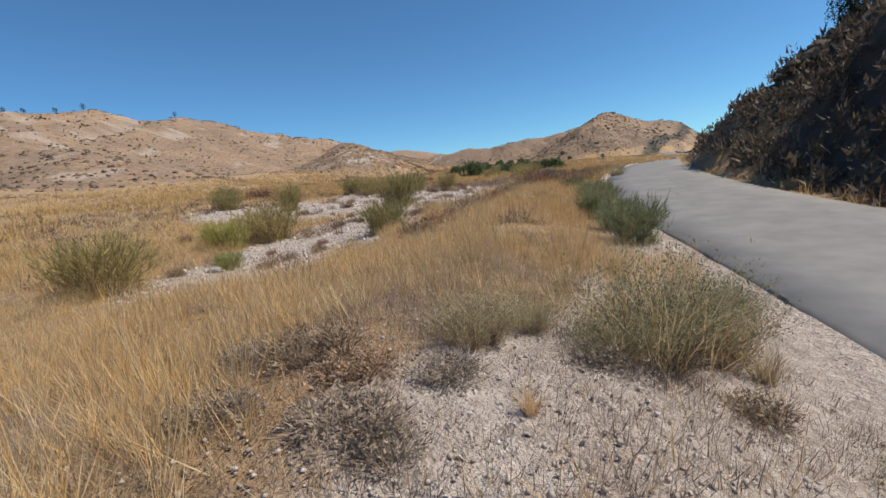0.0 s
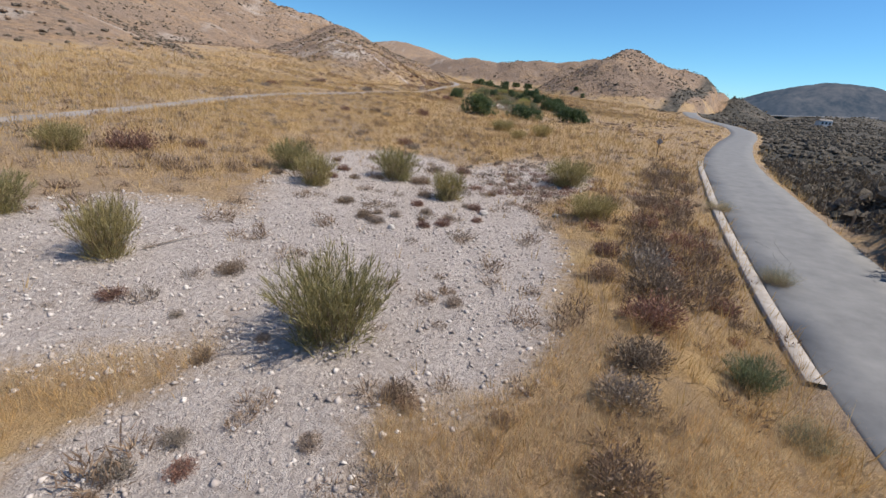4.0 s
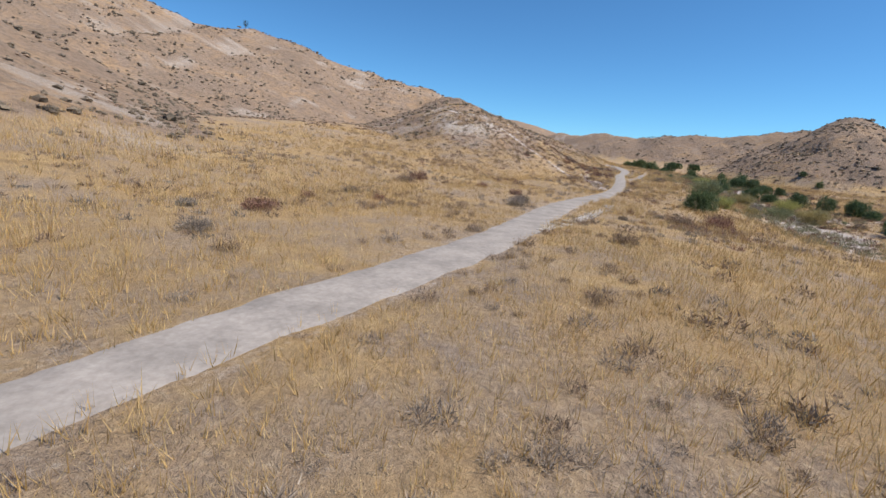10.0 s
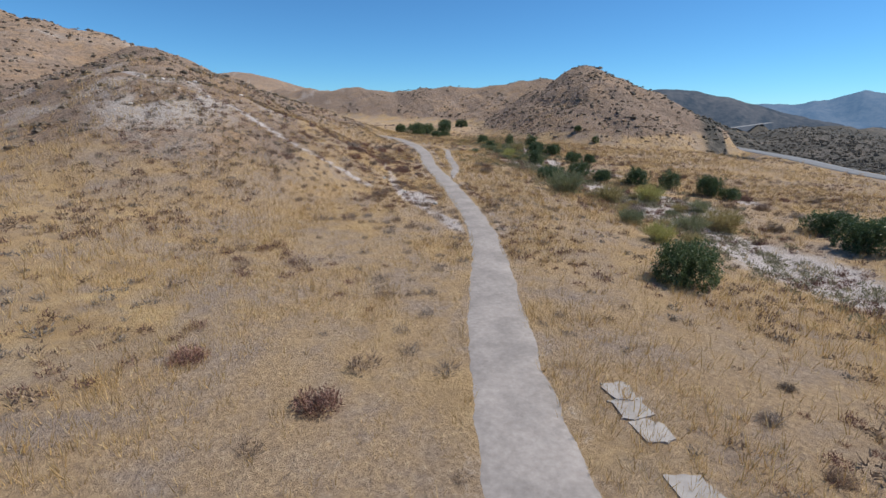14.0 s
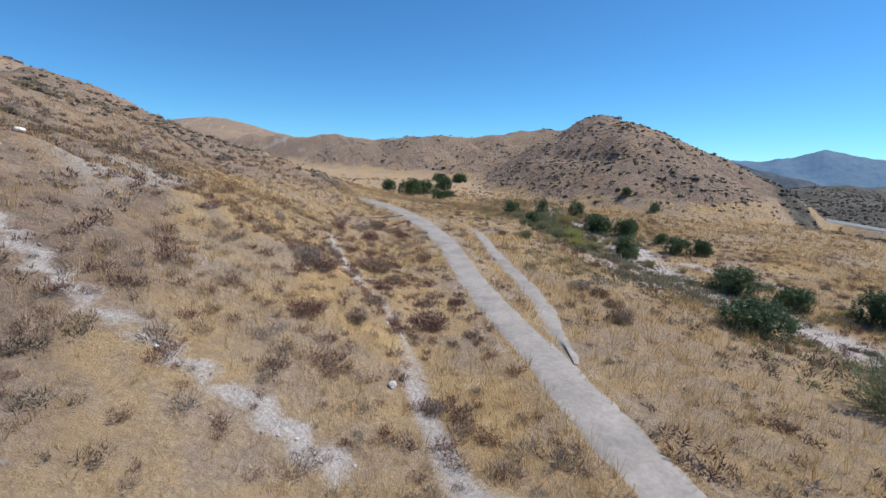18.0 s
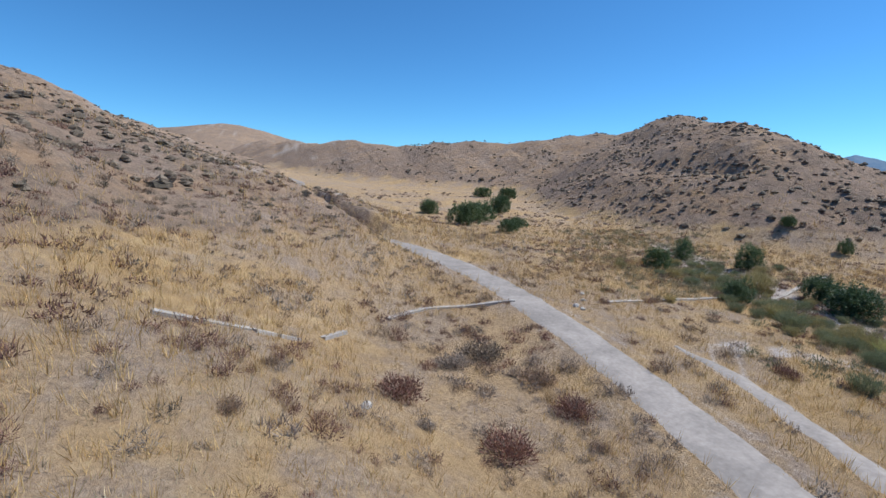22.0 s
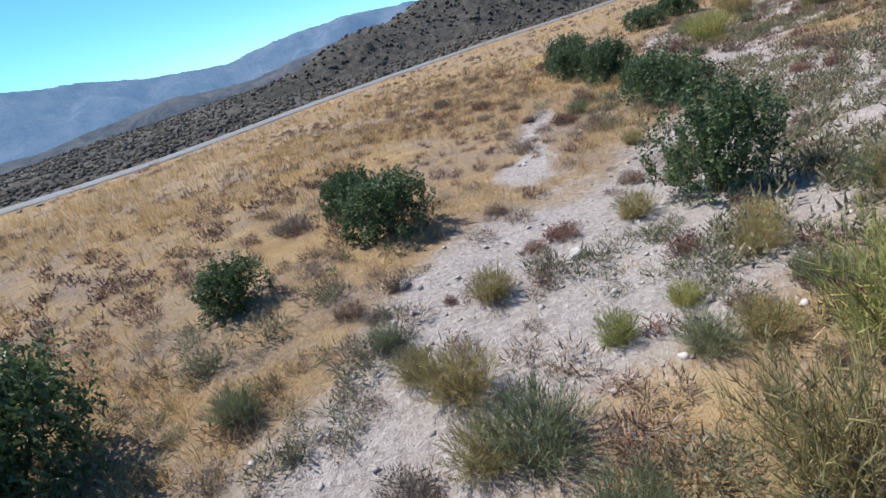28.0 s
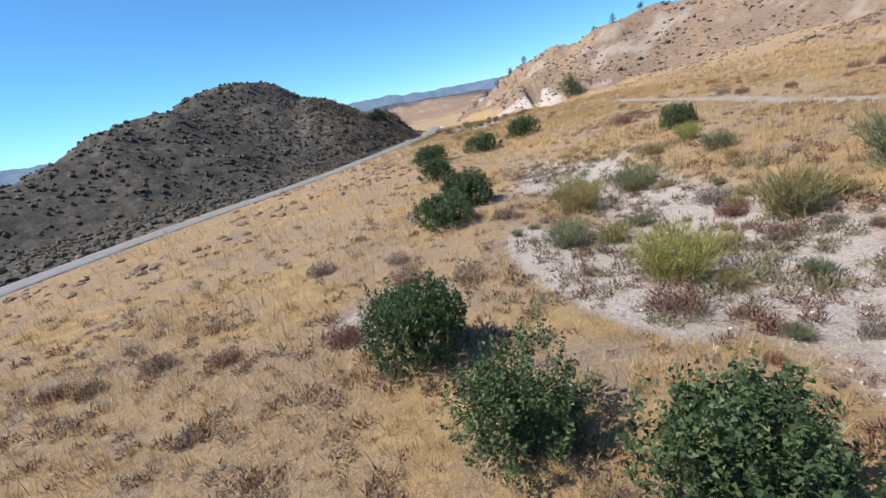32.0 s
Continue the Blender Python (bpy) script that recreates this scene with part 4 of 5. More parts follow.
for i, (x, y, w) in enumerate(SPOTS):
    put_plant(("sage", "broom", "sage", "broom", "lime")[i % 5], x, y, w * 1.15, 61 * i, 0.8 + 0.05 * (i % 5))
SPOTS = [(-11.8, 51.8, 0.9), (-17.3, 55.2, 1.6), (-17.5, 56.6, 0.8), (-6.5, 54.5, 1.0), (-5.4, 52.5, 0.9), (-0.8, 53.6, 1.6), (2.6, 59.2, 1.5), (0.4, 58.7, 1.3), (-7.6, 57.6, 0.8), (-9.0, 52.2, 0.6), (-10.1, 51.0, 1.0), (-6.8, 52.0, 0.9), (-2.2, 69.0, 1.8), (-3.1, 70.9, 1.9), (-4.9, 46.8, 1.1), (-3.4, 44.1, 1.1), (-10.2, 34.2, 1.0), (-7.9, 33.6, 0.5), (-20.3, 52.3, 3.2), (-0.3, 29.9, 0.8), (2.0, 29.5, 0.7), (-4.9, 27.9, 0.7), (-6.2, 27.8, 0.9), (-1.2, 26.7, 1.0), (0.7, 27.1, 1.1), (-7.4, 36.7, 1.2), (-13.9, 95.4, 1.8), (-18.3, 98.6, 1.0), (-18.4, 94.9, 0.9), (-10.0, 101.6, 2.6)]
SPOTS += [(-20.8, 94.0, 0.7), (-2.2, 109.2, 2.8), (-7.6, 97.4, 1.8), (-19.4, 91.3, 1.0), (-11.4, 94.3, 1.0), (-10.8, 137.0, 2.0), (-37.0, 132.4, 3.1), (-35.6, 124.1, 2.2), (-37.2, 140.0, 1.5), (-19.2, 160.2, 2.5), (-36.3, 147.8, 2.2), (-32.4, 145.5, 1.6), (-41.0, 129.8, 1.6), (3.0, 159.0, 3.3), (-2.3, 154.2, 2.9), (-8.3, 152.3, 1.2), (-20.2, 168.5, 2.0), (-19.6, 155.5, 2.7), (-25.6, 173.3, 1.8), (-35.6, 166.3, 3.2), (-9.9, 209.4, 2.6), (-35.1, 171.3, 2.8), (13.6, 234.1, 2.5), (14.3, 232.0, 2.1), (13.6, 229.5, 1.9), (11.5, 226.5, 2.3), (-2.7, 228.6, 2.9), (-9.9, 234.5, 2.4), (-8.9, 233.9, 2.4), (-3.4, 241.3, 2.6)]
SPOTS += [(-7.8, 226.8, 1.7), (-10.7, 225.4, 2.2), (-12.4, 239.0, 1.2), (-3.6, 263.2, 2.6), (3.0, 268.1, 3.2), (4.6, 264.2, 2.4), (4.8, 260.8, 2.3), (-11.1, 249.6, 1.4), (-9.5, 251.0, 0.5), (-10.4, 257.6, 1.0), (-9.3, 261.9, 0.9), (-0.0, 258.5, 2.5), (0.6, 267.2, 2.2), (36.9, 257.6, 1.3), (35.8, 260.6, 1.0), (43.9, 253.5, 1.1), (41.4, 256.8, 0.9), (53.8, 255.0, 1.9), (43.1, 260.0, 0.5), (45.3, 259.4, 0.9), (33.0, 256.3, 0.7), (57.7, 248.6, 1.2), (25.4, 204.8, 3.0), (26.8, 207.8, 2.1), (44.4, 206.0, 2.3), (48.0, 203.7, 2.7), (52.2, 210.1, 2.5), (54.1, 196.0, 2.7), (58.9, 208.2, 2.2), (63.2, 206.3, 2.1)]
SPOTS += [(66.2, 207.4, 1.8), (28.2, 213.0, 2.0), (28.7, 213.0, 1.8), (37.7, 216.4, 2.9), (38.4, 210.4, 1.4), (37.3, 193.2, 2.4), (68.6, 206.3, 2.2), (48.1, 198.2, 2.1), (53.4, 230.1, 1.9), (60.2, 223.8, 2.4), (58.7, 234.3, 1.2), (46.8, 237.9, 1.1), (51.1, 235.5, 1.3), (43.6, 233.9, 1.7), (49.4, 232.6, 1.2), (66.7, 223.6, 2.0), (58.6, 230.3, 1.9), (44.7, 230.2, 1.1), (44.0, 239.1, 2.0), (29.7, 229.3, 2.0)]
for i, (x, y, w) in enumerate(SPOTS):
    put_plant(("brown", "red", "grey", "red", "brown")[i % 5], x, y, w * 1.1, 83 * i, 0.75 + 0.07 * (i % 4))

# ---- grass and brush without number ----
EYE_LINE = np.array([row[1:3] for row in PATH])


def off_path(x, y):
    """Metres from the line of flight, in plan."""
    best = np.full(np.shape(x), 1e9)
    for a, b in zip(EYE_LINE[:-1], EYE_LINE[1:]):
        d = b - a
        u = np.clip(((x - a[0]) * d[0] + (y - a[1]) * d[1]) / (d @ d + 1e-9), 0, 1)
        best = np.minimum(best, np.hypot(x - a[0] - u * d[0], y - a[1] - u * d[1]))
    return best


def on_road(x, y, margin=0.0):
    r, _, _ = near_line(x, y, PAVED_LINE)
    return (r < 3.4 + margin) | (np.abs(x - along(y, DIRT_X)) < dirt_half(y) + 0.2 + margin) | (off_track(x, y, TRACK_A) < 0.75 + margin) | (np.abs(off_track(x, y, TRACK_B) - 0.7) < 0.3)


def tufts(n, seed, blades, box, tall, reach, material, name, label, keep, fat=0.010, lean=0.45, size_far=0.03):
    """Tufts of blades over a box of ground, thick near the line of flight, where keep(x, y, dice) says so."""
    g = np.random.default_rng(seed)
    x, y = g.uniform(box[0], box[1], n), g.uniform(box[2], box[3], n)
    far = off_path(x, y)
    ok = g.random(n) < 1 / (1 + (far / reach) ** 2)
    x, y, far = x[ok], y[ok], far[ok]
    ok = keep(x, y, g.random(len(x))) & ~on_road(x, y, -0.12)
    x, y, far = x[ok], y[ok], far[ok]
    z = height(x, y) - 0.03
    m = len(x)
    s = (0.65 + 0.7 * g.random(m)) * (1 + size_far * np.clip(far, 0, 40))
    az = g.random((m, blades)) * 2 * np.pi
    ln = (0.1 + lean * g.random((m, blades))) 
    h = tall * s[:, None] * (0.55 + 0.45 * g.random((m, blades)))
    rad = 0.11 * s[:, None] * np.sqrt(g.random((m, blades)))
    ox, oy = np.cos(az), np.sin(az)
    base = np.stack([x[:, None] + ox * rad, y[:, None] + oy * rad, np.repeat(z[:, None], blades, 1)], -1)
    top = base + np.stack([ox * np.sin(ln) * h, oy * np.sin(ln) * h, np.cos(ln) * h], -1)
    tw = g.random((m, blades)) * 2 * np.pi
    w = (fat * s[:, None] * (0.6 + 0.8 * g.random((m, blades))))[..., None] * np.stack([np.cos(tw), np.sin(tw), 0 * tw], -1)
    t = np.stack([base - w, base + w, top], 2).reshape(-1, 3, 3)
    return tagged(new(name, tris_mesh(name, t, material)), label, "grass", kind="stuff")


def grassy(x, y, dice):
    gr, hi, pa, da = masks(x, y)
    open_ = 1 - np.maximum.reduce([0.97 * (gr > 0.35), 0.72 * hi, 0.95 * da])
    return dice < open_ * (0.2 + 1.1 * smooth(0.34, 0.58, fbm(x, y, 9, 3, 90)) + 0.5 * smooth(50, 66, y) * smooth(135, 110, y))


tufts(470000, 1, 5, (-75, 120, 14, 345), 0.54, 19, M_GRASS, "dry_grass", "knee-high dry golden grass over the flats", grassy, 0.0088, 0.55, 0.035)
tufts(110000, 2, 5, (-75, 100, 90, 320), 0.30, 16, M_STRAW, "bleached_grass", "bleached flattened straw between the dry grass", lambda x, y, d: grassy(x, y, d) & (fbm(x, y, 17, 3, 95) > 0.5), 0.010, 1.0, 0.03)
tufts(30000, 3, 8, (-22, 12, -1, 34), 0.72, 9, M_GRASS, "verge_grass", "tall dry wild oats on the gravel bank", lambda x, y, d: (d < 0.75 * np.maximum(smooth(-0.6, -1.8, x + 0.12 * y), smooth(5.5, 8.5, y)) + 0.04) & (near_line(x, y, PAVED_LINE)[0] > 3.7 + 0.9 * smooth(9, 5, y)) & (fbm(x, y, 2.2, 3, 97) > 0.44) & ((y < 10) | (masks(x, y)[0] < 0.5)), 0.0032, 0.8, 0.02)
tufts(60000, 6, 8, (-22, 12, -1, 34), 0.66, 9, M_STRAW, "pale_verge_grass", "tall bleached wild oats on the gravel bank", lambda x, y, d: (d < 0.75 * np.maximum(smooth(-0.6, -1.8, x + 0.12 * y), smooth(3.6, 6.2, y)) + 0.04) & (near_line(x, y, PAVED_LINE)[0] > 3.7 + 0.9 * smooth(9, 5, y)) & (fbm(x, y, 2.2, 3, 97) > 0.40) & ((y < 10) | (masks(x, y)[0] < 0.5)), 0.0032, 0.8, 0.02)
tufts(18000, 7, 6, (-4, 4, -0.5, 10), 0.2, 6, M_BROWN, "dead_stalks", "brown broken stalks on the gravel bank", lambda x, y, d: (d < 0.5) & (fbm(x, y, 1.3, 3, 98) > 0.5) & (near_line(x, y, PAVED_LINE)[0] > 3.2), 0.0028, 1.2, 0.02)
tufts(26000, 4, 7, (-7, 4, -1, 12), 0.16, 6, M_GREY, "trampled_twigs", "grey trampled dead stalks on the gravel", lambda x, y, d: (d < 0.7) & (fbm(x, y, 1.7, 3, 99) > 0.47), 0.0028, 1.35, 0.02)


def clumps(n, seed, box, reach, wide, tall, leaves, size, material, name, label, keep, category="brush", slim=0.2, up=0.5, solid=False):
    """Small clumps of loose leaves, joined into one mesh."""
    g = np.random.default_rng(seed)
    x, y = g.uniform(box[0], box[1], n), g.uniform(box[2], box[3], n)
    far = off_path(x, y)
    ok = g.random(n) < 1 / (1 + (far / reach) ** 2)
    x, y = x[ok], y[ok]
    ok = keep(x, y, g.random(len(x))) & ~on_road(x, y, 0.3)
    x, y = x[ok], y[ok]
    m = len(x)
    twig = lambda k: bush(seed * 10 + k, leaves, tall * 1.15, size, size * slim, up, 6, 0.42, 0.4)
    temp = np.stack([np.concatenate([core(seed * 10 + k, tall * 0.95, 0.9, 5, ((0.0, 0.44), (0.55, 0.40))), twig(k)]) if solid else twig(k) for k in range(6)])
    t = temp[g.integers(6, size=m)]
    s = wide * (0.5 + 0.9 * g.random(m) ** 1.6)
    a = g.random(m) * 2 * np.pi
    c, q = np.cos(a)[:, None, None], np.sin(a)[:, None, None]
    sx = (s * (0.8 + 0.5 * g.random(m)))[:, None, None]
    px, py, pz_ = t[..., 0] * sx, t[..., 1] * s[:, None, None], t[..., 2] * (s * (0.75 + 0.5 * g.random(m)))[:, None, None]
    v = np.stack([px * c - py * q + x[:, None, None], px * q + py * c + y[:, None, None], pz_ + (height(x, y) - 0.03)[:, None, None]], -1)
    return tagged(new(name, tris_mesh(name, v.reshape(-1, 3, 3), material)), label, category, kind="stuff")


def flats(x, y, dice, thick=0.5, seed=120, scale=11):
    gr, hi, pa, da = masks(x, y)
    return (dice < thick * smooth(0.42, 0.66, fbm(x, y, scale, 3, seed)) + 0.12 * thick) & (da < 0.5)


bunch = lambda x, y, d: grassy(x, y, d * 1.2)
clumps(74000, 61, (-75, 110, 6, 340), 19, 1.05, 0.50, 40, 0.36, M_GRASS, "bunch_grass", "soft mounds of golden bunch grass", lambda x, y, d: bunch(x, y, d) & (fbm(x, y, 13, 3, 180) > 0.42), "grass", 0.017, 1.3)
clumps(60000, 62, (-75, 110, 6, 340), 19, 1.25, 0.46, 38, 0.38, M_STRAW, "pale_bunch_grass", "pale bleached mounds of bunch grass", lambda x, y, d: bunch(x, y, d) & (fbm(x, y, 11, 3, 190) > 0.50), "grass", 0.017, 1.2)
close = lambda x, y: off_path(x, y) < 11
middle = lambda x, y: (off_path(x, y) >= 11) & (off_path(x, y) < 62)
SCRUB = [(31, (-75, 120, 10, 345), 1.0, 0.42, M_GREY, "grey_scrub", "low grey dead scrub scattered in the grass", 0.085, 120), (32, (-75, 120, 10, 345), 1.15, 0.44, M_BROWN, "brown_scrub", "low brown dead scrub scattered in the grass", 0.12, 130), (33, (-40, 100, 170, 330), 1.0, 0.48, M_RED, "rust_scrub", "low rust-red dried scrub on the flat", 0.05, 140)]
for seed, box, wide, tall, mat, name, label, thick, patch in SCRUB:
    clumps(62000, seed, box, 22, wide * 1.25, tall, 250, 0.135, mat, name, label, lambda x, y, d: flats(x, y, d, 1.35 * thick * (1 + (0.5 + 0.4 * (x < 3)) * smooth(185, 212, y)), patch) & close(x, y), slim=0.064)
    clumps(62000, seed + 60, box, 34, wide * 1.15, tall, 66, 0.16, mat, name, label, lambda x, y, d: flats(x, y, d, thick * (3.4 + (0.8 + 1.1 * (x < 3)) * smooth(185, 212, y)), patch) & middle(x, y), slim=0.14)
thickets = lambda x, y: np.maximum(np.exp(-(((x + 1) / 7) ** 2) - ((y - 246) / 13) ** 2), np.exp(-(((x - 0.5) / 5) ** 2) - ((y - 154) / 7) ** 2)) + 0.5 * np.exp(-(((x + 11) / 5) ** 2) - ((y - 234) / 8) ** 2) + 0.6 * np.exp(-(((x - 4) / 4) ** 2) - ((y - 263) / 7) ** 2) + 0.8 * np.exp(-(((x - 7.5) / 4.5) ** 2) - ((y - 57) / 7) ** 2)
for seed, mat, hue in ((63, M_GREY, "grey"), (64, M_RED, "rust-brown")):
    clumps(15200, seed, (-20, 16, 40, 285), 60, 1.25, 0.42, 170, 0.15, mat, "dead_thicket", f"dense thicket of low {hue} dead shrubs", lambda x, y, d: (d < 0.6 * thickets(x, y)) & (fbm(x, y, 5, 2, seed) > 0.45), slim=0.07)
def roadside(x, y):
    lane, side, _ = near_line(x, y, PAVED_LINE)
    return (side < 0) * smooth(4.4, 5.2, lane) * smooth(9.5, 7.8, lane) * smooth(31, 37, y) * smooth(78, 62, y)


clumps(5200, 65, (4, 40, 28, 80), 60, 1.5, 0.5, 190, 0.15, M_BROWN, "roadside_scrub", "dense dark brown dead scrub along the lane", lambda x, y, d: d < 0.9 * roadside(x, y) * (fbm(x, y, 3, 2, 66) > 0.36), slim=0.07)
clumps(2600, 66, (4, 40, 28, 80), 60, 1.4, 0.5, 170, 0.15, M_RED, "roadside_scrub", "rust-brown dead scrub along the lane", lambda x, y, d: d < 0.7 * roadside(x, y) * (fbm(x, y, 3, 2, 67) > 0.5), slim=0.07)
by_wash = lambda x, y, d: d < 0.55 * np.exp(-(((x - wash_x(y)) / 10) ** 2)) * (fbm(x, y, 8, 2, 150) > 0.45)
clumps(36000, 34, (14, 70, 165, 325), 28, 1.4, 0.5, 250, 0.12, M_SCRUB, "olive_scrub", "olive green scrub along the gravel wash", lambda x, y, d: by_wash(x, y, 2.6 * d) & close(x, y), slim=0.08)
clumps(36000, 94, (14, 70, 165, 325), 28, 1.5, 0.5, 90, 0.15, M_SCRUB, "olive_scrub", "olive green scrub along the gravel wash", lambda x, y, d: by_wash(x, y, 1.2 * d) & ~close(x, y), slim=0.14)
clumps(30000, 36, (14, 70, 165, 325), 30, 1.25, 0.5, 80, 0.15, M_RED, "rust_scrub", "low rust-red dried scrub beside the gravel wash", lambda x, y, d: (d < 0.30 * np.exp(-(((x - wash_x(y)) / 12) ** 2)) * (fbm(x, y, 6, 2, 155) > 0.48)) & ~close(x, y), slim=0.14)
clumps(26000, 37, (12, 66, 235, 325), 40, 1.3, 0.5, 80, 0.15, M_SCRUB, "olive_scrub", "olive brown scrub in the grass near the wash", lambda x, y, d: (d < 0.30 * np.exp(-(((x - wash_x(y) + 6) / 14) ** 2)) * (fbm(x, y, 9, 2, 158) > 0.47)) & (off_path(x, y) > 7), slim=0.14)
clumps(150000, 35, (-120, 160, 30, 420), 80, 1.3, 0.42, 6, 0.28, M_BROWN, "distant_scrub", "small brown shrubs dotted over the farther flats", lambda x, y, d: flats(x, y, d, 0.24, 170) & (off_path(x, y) > 60), slim=0.2, solid=True)


def slopes(x, y, dice, thick):
    gr, hi, pa, da = masks(x, y)
    return (dice < thick * hi * (0.25 + 1.1 * smooth(0.36, 0.62, fbm(x, y, 18, 4, 160)))) & (da < 0.4)


clumps(84000, 41, (-300, 260, -90, 520), 230, 1.4, 0.48, 5, 0.3, M_BRUSH, "hillside_brush", "low brown and olive brush dotted over the hillsides", lambda x, y, d: slopes(x, y, d, 0.62) & (off_path(x, y) > 36), slim=0.22, solid=True)
clumps(26000, 43, (-60, 60, 170, 345), 60, 1.2, 0.45, 150, 0.13, M_BRUSH, "spur_brush", "low grey-brown brush on the near spur", lambda x, y, d: slopes(x, y, d, 0.26) & (off_path(x, y) <= 36), slim=0.1)
clumps(9000, 44, (-300, 260, -90, 520), 140, 2.3, 0.5, 30, 0.2, M_DEEP, "dark_brush", "scattered dark round bushes on the hillsides", lambda x, y, d: slopes(x, y, d, 0.22), slim=0.4, solid=True)
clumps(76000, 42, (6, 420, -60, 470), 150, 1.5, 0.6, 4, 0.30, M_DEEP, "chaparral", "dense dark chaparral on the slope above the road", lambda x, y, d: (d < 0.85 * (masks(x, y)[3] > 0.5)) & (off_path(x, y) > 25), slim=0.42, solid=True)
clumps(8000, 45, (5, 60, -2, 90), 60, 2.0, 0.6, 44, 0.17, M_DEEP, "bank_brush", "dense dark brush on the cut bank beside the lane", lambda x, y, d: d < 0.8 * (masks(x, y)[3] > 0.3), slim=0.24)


def stones(n, seed, box, size, material, name, label, keep):
    """Loose angular stones half sunk in the ground, joined."""
    g = np.random.default_rng(seed)
    x, y = g.uniform(box[0], box[1], n), g.uniform(box[2], box[3], n)
    ok = keep(x, y, g.random(n)) & ~on_road(x, y, 0.0)
    x, y = x[ok], y[ok]
    m = len(x)
    form = np.array([(1, 0, 0), (0, 1, 0), (-1, 0, 0), (0, -1, 0), (0, 0, 0.75), (0, 0, -0.5)])
    s = size * (0.35 + 1.6 * g.random(m) ** 3)
    v = form[None] * s[:, None, None] * (0.6 + 0.7 * g.random((m, 6, 3)))
    a = g.random(m) * 6.28
    c, q = np.cos(a)[:, None], np.sin(a)[:, None]
    tilt = 0.5 * g.normal(size=(m, 1))
    v = np.stack([v[..., 0] * c - v[..., 1] * q + x[:, None], v[..., 0] * q + v[..., 1] * c + y[:, None], v[..., 2] + v[..., 0] * tilt + (height(x, y) + 0.15 * s)[:, None]], -1)
    f = np.array([(0, 1, 4), (1, 2, 4), (2, 3, 4), (3, 0, 4), (1, 0, 5), (2, 1, 5), (3, 2, 5), (0, 3, 5)])
    return tagged(new(name, mesh_from(name, v.reshape(-1, 3), (f[None] + 6 * np.arange(m)[:, None, None]).reshape(-1, 3), material)), label, "stones", kind="stuff")


stones(26000, 51, (-3, 6, -0.5, 9), 0.016, M_STONE, "bank_gravel", "pale angular gravel on the bank by the lane", lambda x, y, d: d < 0.9 * np.exp(-np.hypot(x - 1.5, y) / 4))
stones(70000, 52, (-24, 16, 10, 75), 0.062, M_STONE, "pit_stones", "pale loose stones on the gravel bank", lambda x, y, d: d < 0.7 * (masks(x, y)[0] > 0.4))
stones(30000, 53, (22, 66, 165, 315), 0.085, M_STONE, "wash_stones", "pale loose stones in the dry wash", lambda x, y, d: d < 0.6 * (masks(x, y)[0] > 0.4))
stones(9000, 54, (-50, -4, 195, 275), 0.075, M_STONE, "spur_stones", "pale broken rock on the spur and in the gully", lambda x, y, d: d < 0.8 * np.maximum(masks(x, y)[0] > 0.4, masks(x, y)[2] > 0.4))

# ---- weeds and dead thickets by the start ----
for i, (tag, x, y, w, tall) in enumerate([("weed", 2.4, 3.5, 1.7, 1.25), ("weed", 0.5, 3.4, 1.0, 1.1), ("weed", 3.1, 3.9, 1.4, 1.2), ("weed", 1.9, 3.3, 1.0, 0.9), ("weed", 1.1, 3.9, 0.9, 0.8), ("weed", -2.6, 9.5, 0.8, 0.6), ("weed", 3.7, 4.8, 1.3, 1.0), ("green", 3.6, 1.6, 1.0, 0.7), ("weed", 4.4, 6.0, 1.5, 0.9), ("sage", 5.7, 12.2, 2.0, 1.05), ("sage", 6.2, 14.3, 1.5, 1.1), ("sage", 6.4, 17.4, 1.5, 1.2), ("sage", 7.6, 20.2, 1.7, 1.1), ("sage", 8.1, 22.4, 1.6, 1.15), ("sage", 8.5, 25, 1.5, 0.9), ("weed", 9.6, 29.4, 1.4, 0.8), ("sage", 9.6, 31.6, 1.6, 0.9), ("weed", 15.4, 39, 1.5, 1.1), ("weed", 20.3, 52, 1.9, 0.8)]):
    put_plant(tag, x, y, w, 71 * i, tall)
for i, (x, y, w) in enumerate([(-10.9, 13.6, 3.2), (-11.2, 23.2, 2.6), (-17, 12.2, 1.4), (-8.4, 17.2, 1.2)]):
    put_plant("lime" if i % 2 else "broom", x, y, w, 33 * i, 0.95)
for i, (x, y, w) in enumerate([(-0.5, 1.8, 1.1), (-1.1, 3.2, 1.2), (-0.2, 1.5, 0.7), (-1.9, 3.6, 0.9), (-0.6, 2.7, 0.9), (0.2, 2.6, 0.8), (1.6, 3.0, 0.8), (2.8, 2.5, 0.8), (-10.9, 11, 1.0), (-5, 8.5, 0.8), (-1.4, 8.5, 0.7), (-1.6, 2.2, 0.8)]):
    put_plant("brown" if i % 3 == 1 else "grey", x, y, w, 53 * i, 0.6)
for i, (x, y, w) in enumerate([(0.8, 2.0, 0.4), (3.5, 3.4, 0.8), (2.1, 5.8, 0.8), (0.8, 7.6, 0.9), (3.6, 7.7, 1.1), (2.6, 5.0, 0.9), (4.1, 5.2, 0.8)]):
    put_plant("tuft", x, y, w, 40 * i, 0.9)
